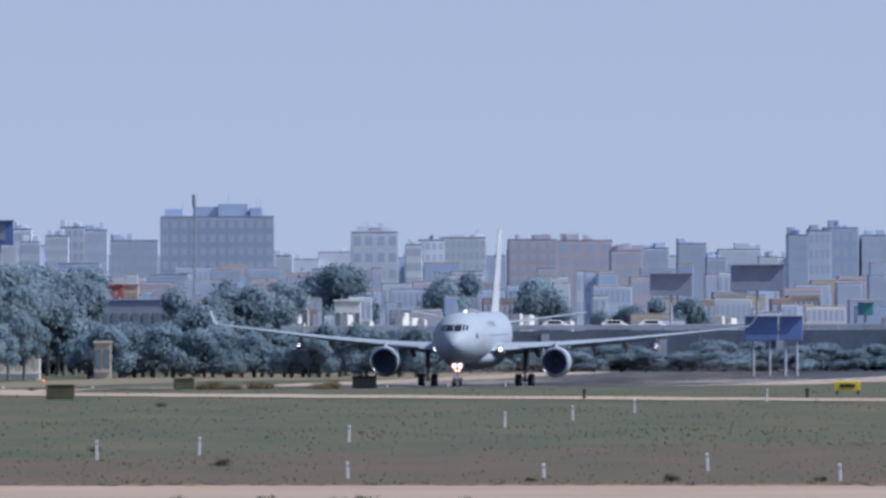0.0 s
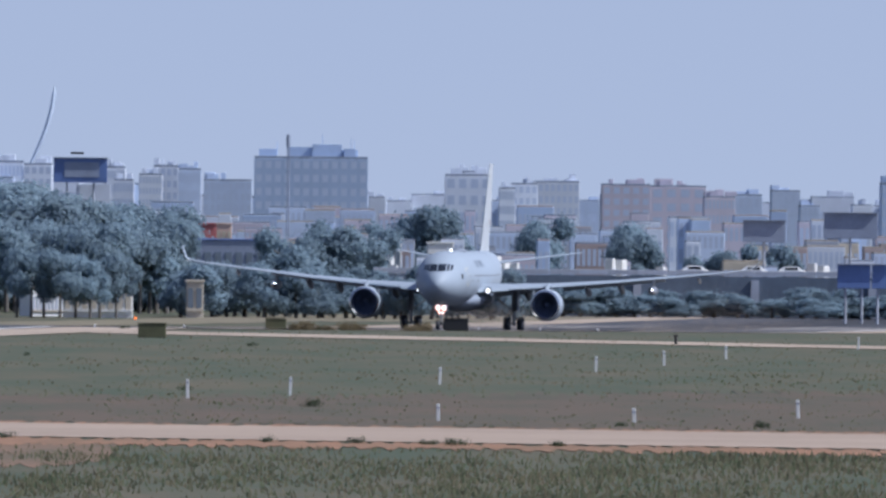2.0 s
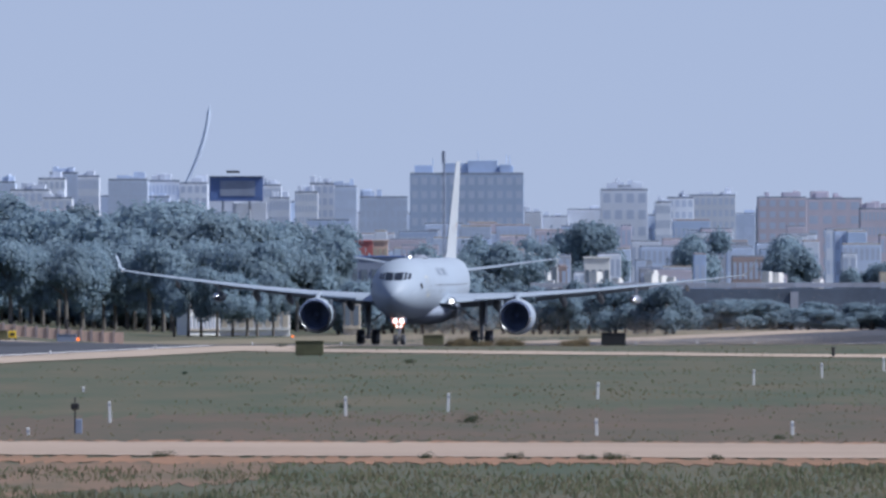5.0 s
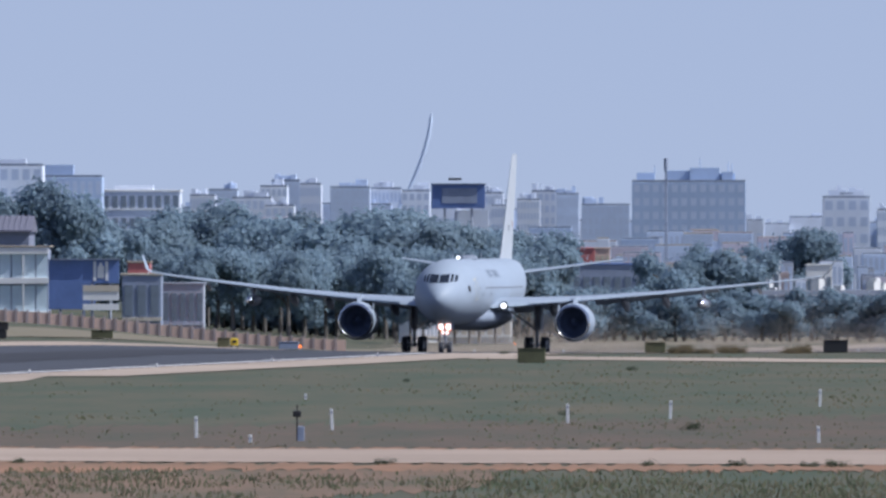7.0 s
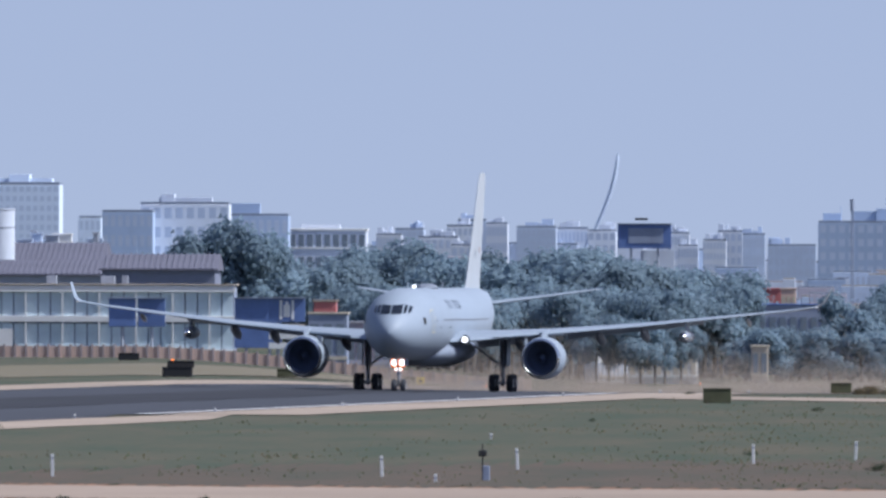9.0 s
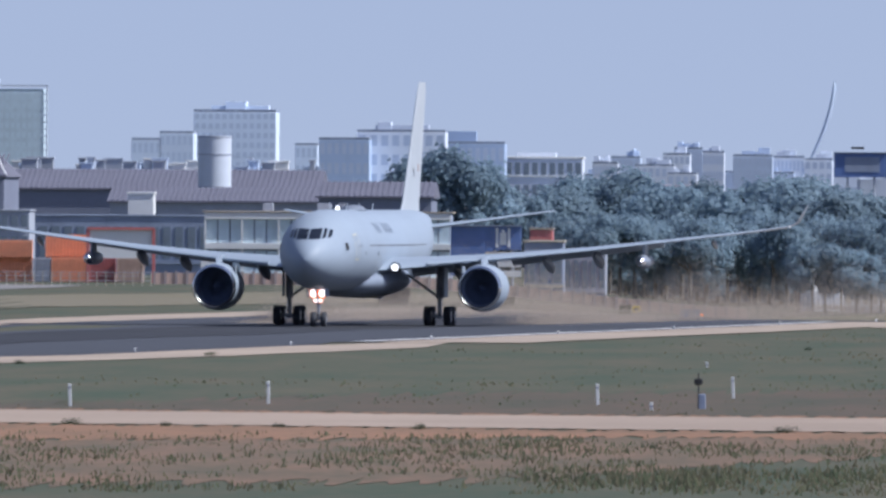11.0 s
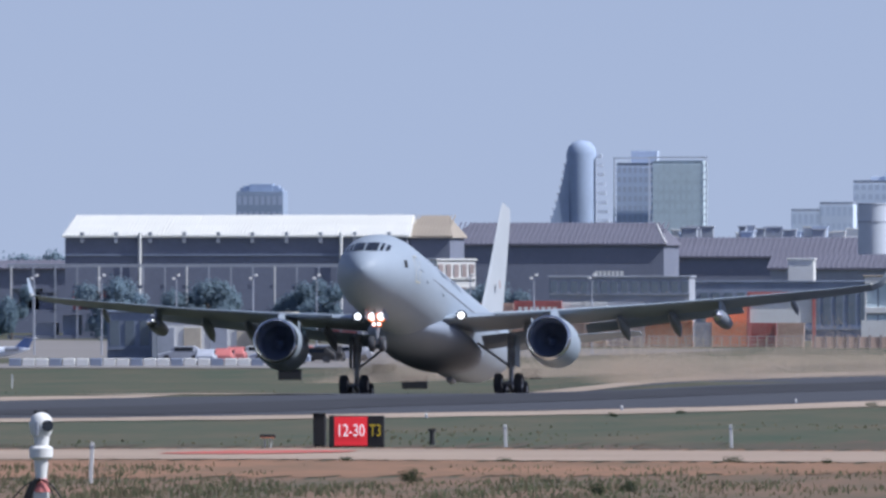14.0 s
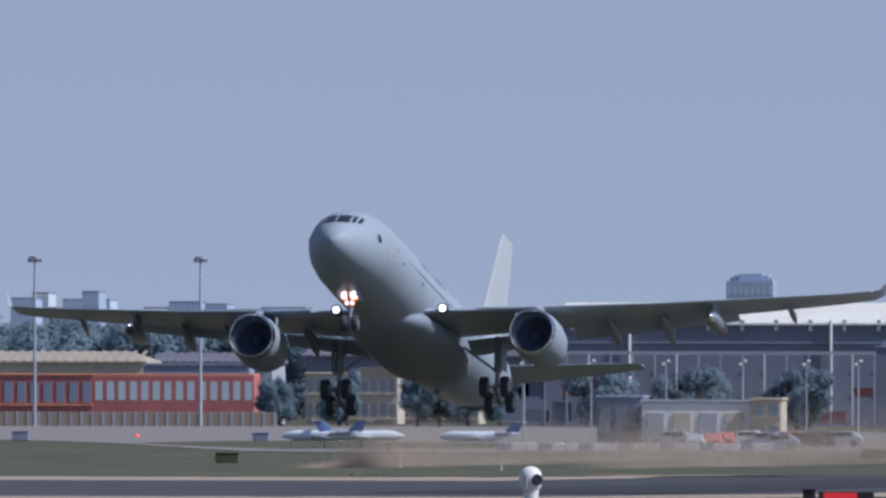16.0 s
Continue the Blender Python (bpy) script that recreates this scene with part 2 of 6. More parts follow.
def bm_loft(bm, rings, caps=True):
    """Skin over rings of equally many points."""
    vs = [[bm.verts.new(p) for p in ring] for ring in rings]
    n = len(rings[0])
    for a, b in zip(vs, vs[1:]):
        for i in range(n):
            bm.faces.new((a[i], a[(i + 1) % n], b[(i + 1) % n], b[i]))
    if caps:
        bm.faces.new(vs[0][::-1])
        bm.faces.new(vs[-1])


def circle(x, y, z, r, n=28, rz=None):
    """A ring round an axis that runs along y."""
    rz = r if rz is None else rz
    return [(x + r * math.cos(2 * math.pi * i / n), y, z + rz * math.sin(2 * math.pi * i / n)) for i in range(n)]


def mesh_of(name, bm, material, smooth=False):
    bmesh.ops.recalc_face_normals(bm, faces=bm.faces)
    me = bpy.data.meshes.new(name)
    bm.to_mesh(me)
    bm.free()
    for m in material if isinstance(material, (list, tuple)) else (material,):
        me.materials.append(m)
    if smooth:
        me.polygons.foreach_set("use_smooth", [True] * len(me.polygons))
        me.set_sharp_from_angle(angle=radians(40))
    return me


def part(name, bm, material, parent=None, label="", smooth=False):
    """Links a bmesh as one object, under a thing where one is given."""
    ob = new(name, mesh_of(name, bm, material, smooth))
    if parent:
        ob.parent = parent
    return tagged(ob, label)


def thing(name, label, category, group="", kind="", at=None):
    ob = new(name)
    if at is not None:
        ob.matrix_basis = at
    return tagged(ob, label, category, group, kind)


def gz(x, y):
    """The ground's height: level, then falling away past the crest of the runway."""
    b = x / y if y > 1 else 0
    w = min(1, max(0, (b + 0.038) / 0.023))
    d = max(0, y - 1420) * 0.0053
    d = d if d < 3.4 else 3.4 + 1.1 * (1 - math.exp(-(d - 3.4) / 1.1))
    # Western dip, shaped so the airliner's wheels meet the ground in the camera's view.
    v = min(1, max(0, (-0.055 - b) / 0.009)) * min(1, max(0, (y - 1190) / 90)) * min(1, max(0, (1800 - y) / 200))
    return -d * w * w * (3 - 2 * w) - 0.95 * v


FOCAL = 34.0                                   # bearings are pixel offsets in the camera's view, 1/34 milliradian each


def fit_west(u):
    """Squeezes the western bearings to fit the camera's view, in place of a zoom-out."""
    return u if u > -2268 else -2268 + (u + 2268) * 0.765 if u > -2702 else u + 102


def spot(u, d, lift=0.0):
    """The place on the ground at a bearing and a distance."""
    u = fit_west(u)
    x = u / 1000 / FOCAL * d
    return Vector((x, d, gz(x, d) + lift))


# ---- ground ----
def ground():
    ys = [-300, 0, 150, 300, 450] + list(range(520, 2500, 20)) + list(range(2500, 4951, 120))
    xs = [-1600, -900, -600] + list(range(-500, -160, 12)) + list(range(-160, -60, 4)) + list(range(-60, 301, 12)) + [450, 800, 1600]
    verts = [(x, y, gz(x, y)) for y in ys for x in xs]
    n = len(xs)
    faces = [(j * n + i, j * n + i + 1, (j + 1) * n + i + 1, (j + 1) * n + i) for j in range(len(ys) - 1) for i in range(n - 1)]
    me = bpy.data.meshes.new("ground")
    me.from_pydata(verts, [], faces)
    me.materials.append(M["grass"])
    tagged(new("ground", me), "dry olive green airfield grass with brown patches", "ground", kind="structure")


def ribbon(name, line, material, label, lift, step=20.0, ragged=0.0, category="ground"):
    """A strip that lies on the ground. line: (y, x of its one side, x of its other side)."""
    rng = random.Random(name)
    rows = []
    for (y0, a0, b0), (y1, a1, b1) in zip(line, line[1:]):
        k = max(1, round(abs(y1 - y0) / step))
        rows += [(y0 + (y1 - y0) * i / k, a0 + (a1 - a0) * i / k, b0 + (b1 - b0) * i / k) for i in range(k)]
    rows.append(line[-1])
    verts = []
    for y, a, b in rows:
        a, b = a + rng.uniform(-ragged, ragged), b + rng.uniform(-ragged, ragged)
        verts += [(a + (b - a) * i / 4, y, gz(a + (b - a) * i / 4, y) + lift) for i in range(5)]
    faces = [(j * 5 + i, j * 5 + i + 1, j * 5 + i + 6, j * 5 + i + 5) for j in range(len(rows) - 1) for i in range(4)]
    me = bpy.data.meshes.new(name)
    me.from_pydata(verts, [], faces)
    me.materials.append(material)
    return tagged(new(name, me), label, category, kind="structure")


def across(name, line, material, label, lift, ragged=0.0, step=2.0):
    """A strip that runs across the view. line: (x, near y, far y)."""
    rng = random.Random(name)
    rows = []
    for (x0, a0, b0), (x1, a1, b1) in zip(line, line[1:]):
        k = max(1, round(abs(x1 - x0) / step))
        rows += [(x0 + (x1 - x0) * i / k, a0 + (a1 - a0) * i / k, b0 + (b1 - b0) * i / k) for i in range(k)]
    rows.append(line[-1])
    verts = []
    for x, a, b in rows:
        a, b = a + rng.uniform(-ragged, ragged), b + rng.uniform(-ragged, ragged)
        verts += [(x, a + (b - a) * i / 4, gz(x, a + (b - a) * i / 4) + lift) for i in range(5)]
    faces = [(j * 5 + i, j * 5 + i + 5, j * 5 + i + 6, j * 5 + i + 1) for j in range(len(rows) - 1) for i in range(4)]
    me = bpy.data.meshes.new(name)
    me.from_pydata(verts, [], faces)
    me.materials.append(material)
    return tagged(new(name, me), label, "ground", kind="structure")


def axis_x(y):
    return 0.1058 * y - 192.3


def airfield():
    ground()
    far, near = 3300, 1175
    def band(a, b):
        return [(y, axis_x(y) + a, axis_x(y) + b) for y in (near, 1300, 1480, 1800, 2100, far)]
    ribbon("runway", band(-24, 25.5), M["asphalt"], "dark grey asphalt runway surface", 0.05, category="runway")
    ribbon("rubber_strip", [(985, -96, -80)] + band(-8, 8), M["rubber"], "black tyre rubber streaks along the runway middle", 0.07, ragged=1.0, category="runway")
    ribbon("shoulder_near", band(25.5, 34.5), M["concrete"], "pale concrete runway shoulder beside the grass", 0.06, ragged=0.3, category="runway shoulder")
    ribbon("shoulder_far", band(-34, -24), M["concrete"], "pale concrete runway shoulder beside the grass", 0.06, ragged=0.6, category="runway shoulder")
    ribbon("edge_line", band(24.0, 24.9), M["white"], "white painted runway edge line", 0.09, category="runway line")
    # The runway's near end and shoulders are turned sideways to fit the camera's view.
    across("runway_bend", [(-320, 957, 1112), (-100, 957, 1112), (-96, 957, 1140), (-84, 960, 1180), (-74, 985, 1180), (-64, 1015, 1180), (-54.6, 1060, 1180), (-45, 1150, 1180)],
           M["asphalt"], "dark grey asphalt runway end, bent to fit the camera's view", 0.045)
    across("bend_shoulder_near", [(-320, 930, 957), (-100, 930, 957), (-84, 934, 960), (-74, 950, 985), (-64, 975, 1015), (-54.6, 1005, 1060), (-46, 1060, 1141), (-38, 1135, 1200)],
           M["concrete"], "pale concrete runway shoulder beside the grass", 0.04, ragged=3.0)
    across("bend_shoulder_far", [(-320, 1112, 1152), (-104, 1112, 1152), (-95, 1112, 1180)], M["concrete"], "pale concrete runway shoulder beside the grass", 0.035, ragged=3.0)
    across("taxiway", [(-240, 700, 742), (-77, 724, 766), (-58, 729, 777), (-26, 712, 756), (8.5, 696, 745), (25, 689, 739), (160, 640, 690)],
           M["taxi"], "pale concrete taxiway strip across the grass", 0.05, ragged=1.2, step=0.3)
    across("soil_strip", [(-240, 655, 700), (-77, 668, 724), (-60, 655, 729), (-35, 668, 716), (-15, 684, 705), (25, 672, 689), (160, 610, 640)],
           M["soil"], "reddish bare soil beside the taxiway", 0.03, ragged=7.0, step=0.2)
    across("brown_verge", [(-240, 742, 760), (-77, 766, 785), (-58, 777, 795), (-40, 765, 800), (-26, 757, 850), (0, 748, 880), (25, 740, 930), (60, 722, 930), (160, 692, 880)],
           M["verge"], "brown dry grass verge beside the taxiway", 0.025, ragged=16.0, step=0.3)
    across("near_verge", [(-240, 560, 690), (-70, 540, 650), (-45, 550, 662), (-32, 556, 672), (-16, 575, 684), (-6, 640, 690)], M["rough"], "brown and green rough near verge", 0.02, ragged=9.0, step=0.3)
    across("soil_edge", [(-240, 741, 747), (-77, 765, 771), (-58, 776, 782), (-26, 757, 762), (25, 740, 746), (160, 691, 700)],
           M["soil"], "reddish bare soil edge of the taxiway", 0.035, ragged=3.5, step=0.2)
    across("dry_field", [(-112, 1640, 1700), (-95, 1540, 1830), (-60, 1700, 1990), (0, 2350, 2560), (60, 2500, 2800), (200, 2700, 2900)],
           M["dry"], "tan dry ground past the runway", 0.04, ragged=12.0)
    across("apron", [(-420, 1880, 2450), (-215, 1860, 2450), (-175, 1700, 2300), (-132, 1690, 2100), (-118, 1700, 2060), (-105, 1990, 2050)], M["apron"], "grey concrete apron with parked equipment", 0.05, ragged=2.0)
    across("taxiway_entry", [(-14, 1352, 1392), (35, 1266, 1298), (90, 1170, 1200)], M["concrete"], "pale concrete taxiway strip joining the runway", 0.055, ragged=2.0)
    across("taxiway_exit", [(-420, 1420, 1470), (-160, 1300, 1345), (-118, 1270, 1310)], M["concrete"], "pale concrete taxiway strip leaving the runway", 0.045, ragged=2.0)
    across("hold_marking", [(-61.5, 750, 755), (-60, 748, 763), (-57, 750, 766), (-54.6, 757, 764)], M["faded_red"], "faded red holding mark painted on the taxiway", 0.075, ragged=0.8, step=0.3)
    across("far_taxiway", [(20, 2220, 2300), (60, 2230, 2330), (120, 2240, 2360)], M["apron"], "grey far taxiway strip", 0.05, ragged=4.0)


airfield()


# ---- the airliner ----
HULL = ((28.9, 0.06, 4.62), (28.6, 0.62, 4.64), (28.0, 1.1, 4.7), (27.2, 1.55, 4.8), (26.2, 1.95, 4.92), (25.0, 2.29, 5.05), (23.5, 2.57, 5.17),
        (21.8, 2.75, 5.26), (19.5, 2.82, 5.3), (16, 2.82, 5.3), (10, 2.82, 5.3), (4, 2.82, 5.3), (-2, 2.82, 5.3), (-8, 2.82, 5.3), (-12, 2.76, 5.37),
        (-16, 2.52, 5.62), (-20, 2.1, 6.05), (-24, 1.5, 6.6), (-27, 0.95, 7.05), (-29.3, 0.45, 7.4), (-29.9, 0.2, 7.48))


def hull_at(y):
    for (y0, r0, z0), (y1, r1, z1) in zip(HULL, HULL[1:]):
        if y <= y0 and y >= y1:
            k = (y0 - y) / (y0 - y1)
            return r0 + (r1 - r0) * k, z0 + (z1 - z0) * k
    return HULL[-1][1:]


def skin(y, deg, out=0.02):
    """A point on the hull: deg from the top, towards +x."""
    r, z = hull_at(y)
    a = radians(deg)
    return ((r + out) * math.sin(a), y, z + (r + out) * math.cos(a))


def decal(bm, y0, y1, d0, d1, n=6, out=0.02, y0b=None, y1b=None):
    """A patch on the hull between two stations and two angles (the far side may be skewed)."""
    y0b, y1b = y0 if y0b is None else y0b, y1 if y1b is None else y1b
    grid = []
    for i in range(n + 1):
        k = i / n
        ya, yb = y0 + (y0b - y0) * k, y1 + (y1b - y1) * k
        d = d0 + (d1 - d0) * k
        grid.append([bm.verts.new(skin(ya + (yb - ya) * j / 4, d, out)) for j in range(5)])
    for a, b in zip(grid, grid[1:]):
        for j in range(4):
            bm.faces.new((a[j], a[j + 1], b[j + 1], b[j]))


def pane(bm, s, x0, x1, za, zb, zc, zd, n=5):
    """A window on the nose between two half-widths; za, zb: its inner edge's heights, zc, zd: its outer edge's."""
    def on_hull(x, z):
        lo, hi = 20.0, 28.8
        for _ in range(30):
            y = (lo + hi) / 2
            r, c = hull_at(y)
            if math.hypot(x, z - c) < r + 0.03:
                lo = y
            else:
                hi = y
        return (s * x, lo, z)
    grid = []
    for i in range(n + 1):
        t = i / n
        x, a, b = x0 + (x1 - x0) * t, za + (zc - za) * t, zb + (zd - zb) * t
        grid.append([bm.verts.new(on_hull(x, a + (b - a) * j / n)) for j in range(n + 1)])
    for g, h in zip(grid, grid[1:]):
        for j in range(n):
            bm.faces.new((g[j], g[j + 1], h[j + 1], h[j]))


def foil(le, chord, thick, x, z, twist=0.0, n=12, up=(0, 0, 1)):
    """An aerofoil ring at span x: nose at y = le, running aft."""
    pts = []
    for i in range(2 * n):
        a = math.pi * i / n
        c = (1 - math.cos(a)) / 2 if i <= n else (1 - math.cos(a)) / 2
        t = thick * chord * 1.6 * (0.35 * math.sqrt(max(c, 0)) * (1 - c) + 0.22 * c * (1 - c))
        s = 1 if i <= n else -0.85
        cam_ = 0.02 * chord * math.sin(math.pi * c)
        o = s * t + cam_
        y = le - c * chord
        dz = -twist * (c - 0.3) * chord
        pts.append((x + up[0] * o, y, z + up[2] * o + dz))
    return pts


WING = ((2.3, 10.4, 11.0, 0.135, 4.05, -0.05), (5.6, 8.4, 9.2, 0.125, 4.35, -0.04), (9.6, 6.0, 7.4, 0.115, 4.75, -0.03), (16, 2.1, 5.7, 0.105, 5.5, -0.015),
        (22.5, -1.9, 4.1, 0.10, 6.4, 0.0), (27, -4.7, 3.0, 0.095, 7.05, 0.01), (29.1, -6.0, 2.5, 0.09, 7.42, 0.015))


def wing_at(x):
    for a, b in zip(WING, WING[1:]):
        if a[0] <= x <= b[0]:
            k = (x - a[0]) / (b[0] - a[0])
            return [p + (q - p) * k for p, q in zip(a, b)]
    return WING[-1]


def wheel(name, parent, at, r, w, rim_r):
    ty = bmesh.new()
    prof = ((-w / 2, rim_r), (-w / 2, r * 0.9), (-w * 0.36, r * 0.985), (0, r), (w * 0.36, r * 0.985), (w / 2, r * 0.9), (w / 2, rim_r))
    rings = [[(px, pr * math.cos(2 * math.pi * i / 24), pr * math.sin(2 * math.pi * i / 24)) for i in range(24)] for px, pr in prof]
    bm_loft(ty, rings)
    t = part(name, ty, M["tyre"], parent, smooth=True)
    t.matrix_basis = at
    rim = bmesh.new()
    bm_rod(rim, (-w / 2 - 0.01, 0, 0), (w / 2 + 0.01, 0, 0), rim_r * 0.96, seg=18)
    bm_rod(rim, (-w / 2 - 0.05, 0, 0), (w / 2 + 0.05, 0, 0), rim_r * 0.35, seg=10)
    part("rim", rim, M["steel"], t, "grey metal wheel rim")
    return t


def airliner():
    plane = thing("airliner", "grey twin-engined tanker airliner taking off with wheels down and lights on", "airplane")
    bm = bmesh.new()
    bm_loft(bm, [circle(0, y, z, r, 40) for y, r, z in HULL])
    body = part("fuselage", bm, M["hull"], plane, "plain light grey fuselage", True)
    bm = bmesh.new()
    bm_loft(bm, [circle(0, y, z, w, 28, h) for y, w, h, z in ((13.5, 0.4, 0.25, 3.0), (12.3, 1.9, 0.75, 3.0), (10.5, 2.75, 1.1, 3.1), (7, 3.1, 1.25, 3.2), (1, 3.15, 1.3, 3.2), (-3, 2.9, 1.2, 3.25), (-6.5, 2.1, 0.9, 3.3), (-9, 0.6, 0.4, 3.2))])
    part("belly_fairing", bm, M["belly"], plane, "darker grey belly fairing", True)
    # cockpit windows, three to each side
    for s in (1, -1):
        for x0, x1, za, zb, zc, zd in ((0.05, 0.82, 6.08, 6.78, 6.1, 6.84), (0.93, 1.13, 6.12, 6.84, 6.2, 6.8), (1.25, 1.46, 6.16, 6.78, 6.26, 6.7)):
            bm = bmesh.new()
            pane(bm, s, x0, x1, za, zb, zc, zd)
            part("cockpit_window", bm, M["glass"], body, "dark cockpit window")
        bm = bmesh.new()
        decal(bm, 24.9, 24.35, s * 72, s * 84, 3, 0.03)
        part("sensor_blister", bm, M["black"], body, "small black sensor patch")
        # door with its outline, cheat line, lettering bars
        for y0, y1, d0, d1 in ((22.6, 21.6, 64, 65.5), (22.6, 21.6, 101, 102.5), (22.65, 22.58, 64, 102), (21.62, 21.55, 64, 102)):
            bm = bmesh.new()
            decal(bm, y0, y1, s * d0, s * d1, 5, 0.02)
            part("door_outline", bm, M["cream_line"], body, "thin cream door outline")
        bm = bmesh.new()
        decal(bm, 21.3, -11, s * 82, s * 83.6, 2, 0.02)
        part("cheat_line", bm, M["line"], body, "thin dark line along the fuselage")
        for y0 in (11.6, 10.2, 7.6, 6.2, 4.8):
            bm = bmesh.new()
            decal(bm, y0, y0 - 0.95, s * 48, s * 64, 4, 0.02)
            part("marking_bar", bm, M["faded"], body, "faded grey marking bar")
        for y0 in (19.2, 13.0, -14.0):
            bm = bmesh.new()
            decal(bm, y0, y0 - 0.28, s * 92, s * 96, 2, 0.02)
            part("door_window", bm, M["black"], body, "small dark door window")
    # roof aerials
    for y in (17.5, 9.0, 3.0, -3.5):
        bm = bmesh.new()
        bm_loft(bm, [[(dx, y + dy - k * 0.3, 8.08 + k * 0.5) for dx, dy in ((-0.04, 0), (0, 0.35 - k * 0.2), (0.04, 0), (0, -0.3))] for k in (0, 1)])
        part("aerial", bm, M["hull_dark"], body)
    bm = bmesh.new()
    bmesh.ops.create_uvsphere(bm, u_segments=10, v_segments=6, radius=0.16, matrix=pose(0, 13.5, 8.2))
    part("beacon", bm, M["lamp"], body, "white glinting beacon")
    bm = bmesh.new()
    bm_loft(bm, [circle(0, y, 8.1, r, 16, r * 0.45) for y, r in ((8.4, 0.1), (7.2, 0.75), (5.2, 0.8), (3.6, 0.15))])
    part("satellite_dome", bm, M["hull_dark"], body, "flat grey satellite dome", True)
    for s in (1, -1):
        wing = bmesh.new()
        rings = [[(s * p[0], p[1], p[2]) for p in foil(le, ch, th, x, z, tw)] for x, le, ch, th, z, tw in WING]
        bm_loft(wing, rings)
        w = part("wing", wing, M["hull"], plane, "light grey swept wing", True)
        WINGS.append((w, s))
        # bare metal leading edge
        bm = bmesh.new()
        for a, b in zip(WING[1:-1], WING[2:]):
            ra, rb = ([(s * (p[0]), p[1] + 0.03, p[2] + 0.0) for p in foil(q[1] + 0.02, q[2] * 0.11, q[3] * 4.0, q[0], q[4] + 0.02, q[5])] for q in (a, b))
            bm_loft(bm, [ra, rb])
        part("slat", bm, M["hull"], w, "pale grey leading edge slat", True)
        bm = bmesh.new()
        tipf = [foil(-6.0, 2.5, 0.08, 29.1, 7.42), foil(-6.9, 2.0, 0.07, 29.65, 7.75, up=(-0.6, 0, 0.8)), foil(-8.6, 1.0, 0.06, 30.2, 9.0, up=(-1, 0, 0.2))]
        bm_loft(bm, [[(s * p[0], p[1], p[2]) for p in r] for r in tipf])
        part("winglet", bm, M["hull"], w, "pale upturned winglet", True)
        bm = bmesh.new()
        bmesh.ops.create_uvsphere(bm, u_segments=8, v_segments=6, radius=0.09, matrix=pose(s * 29.3, -5.95, 7.45))
        part("tip_light", bm, M["white"], w, "small wingtip lamp")
        # lowered flaps
        for x0, x1 in ((3.2, 9.2), (10.2, 20.5)):
            bm = bmesh.new()
            ring = []
            for x in (x0, x1):
                q = wing_at(x)
                te = q[1] - q[2] * 0.97
                c = q[2] * 0.16
                ring.append([(s * x, te + 0.1, q[4] + 0.02), (s * x, te - c * 0.5, q[4] - c * 0.12), (s * x, te - c, q[4] - c * 0.42), (s * x, te - c * 0.5, q[4] - c * 0.28)])
            bm_loft(bm, ring)
            part("flap", bm, M["hull"], w, "lowered grey wing flap")
        # flap track fairings
        for x in (6.9, 12.9, 16.2, 24.0):
            q = wing_at(x)
            y0, z0, k = q[1] - q[2] * 0.45, q[4] - 0.28, 1.0 if x < 20 else 0.6
            bm = bmesh.new()
            bm_loft(bm, [circle(s * x, y0 - t * 4.6 * k, z0 - dz * k, r * k, 12, r * 1.35 * k) for t, dz, r in ((0, 0, 0.05), (0.15, 0.14, 0.24), (0.45, 0.32, 0.33), (0.75, 0.6, 0.28), (1.0, 0.95, 0.05))])
            part("flap_fairing", bm, M["hull_dark"], w, "grey flap track fairing", True)
        # refuelling pod
        q = wing_at(19.6)
        y0, z0 = q[1] - 0.6, q[4] - 1.15
        bm = bmesh.new()
        bm_loft(bm, [circle(s * 19.6, y0 + dy, z0, r, 18) for dy, r in ((1.3, 0.06), (1.1, 0.26), (0.6, 0.44), (-0.5, 0.5), (-2.2, 0.48), (-3.2, 0.4), (-3.4, 0.3))])
        pod = part("refuelling_pod", bm, M["hull_dark"], w, "grey refuelling pod under the wing", True)
        bm = bmesh.new()
        bm_box(bm, s * 19.6, y0 - 1.2, z0 + 0.4, 0.18, 2.0, 0.75, bevel=0.03)
        part("pod_pylon", bm, M["hull"], pod)
        bm = bmesh.new()
        bm_loft(bm, [circle(s * 19.6, y0 + dy, z0, r, 14) for dy, r in ((1.34, 0.04), (1.15, 0.24), (0.9, 0.37))])
        part("pod_nose", bm, M["metal"], pod, "shiny pod nose cap", True)
        # engine
        ex, ez = s * 9.37, 2.7
        bm = bmesh.new()
        bm_loft(bm, [circle(ex, y, ez + dz, r, 36) for y, r, dz in ((9.05, 1.47, 0), (8.6, 1.56, 0), (7.5, 1.66, 0), (6.0, 1.66, 0), (4.6, 1.52, 0.02), (3.5, 1.28, 0.05), (3.45, 1.18, 0.05))], caps=False)
        nac = part("engine", bm, M["hull"], plane, "grey turbofan engine nacelle", True)
        bm = bmesh.new()
        lip = [(8.75, 1.545), (9.0, 1.53), (9.14, 1.46), (9.16, 1.40), (9.08, 1.33), (8.8, 1.28)]
        bm_loft(bm, [circle(ex, y, ez, r, 36) for y, r in lip], caps=False)
        part("intake_lip", bm, M["metal"], nac, "bright bare metal intake lip", True)
        bm = bmesh.new()
        bm_loft(bm, [circle(ex, y, ez, r, 36) for y, r in ((8.82, 1.285), (8.2, 1.24), (7.3, 1.25))], caps=False)
        part("intake_duct", bm, M["duct"], nac, "dark intake duct", True)
        bm = bmesh.new()
        bm_rod(bm, (ex, 7.2, ez), (ex, 7.05, ez), 1.25, seg=30)
        part("fan_disc", bm, M["duct"], nac, "dark disc behind the fan")
        bm = bmesh.new()
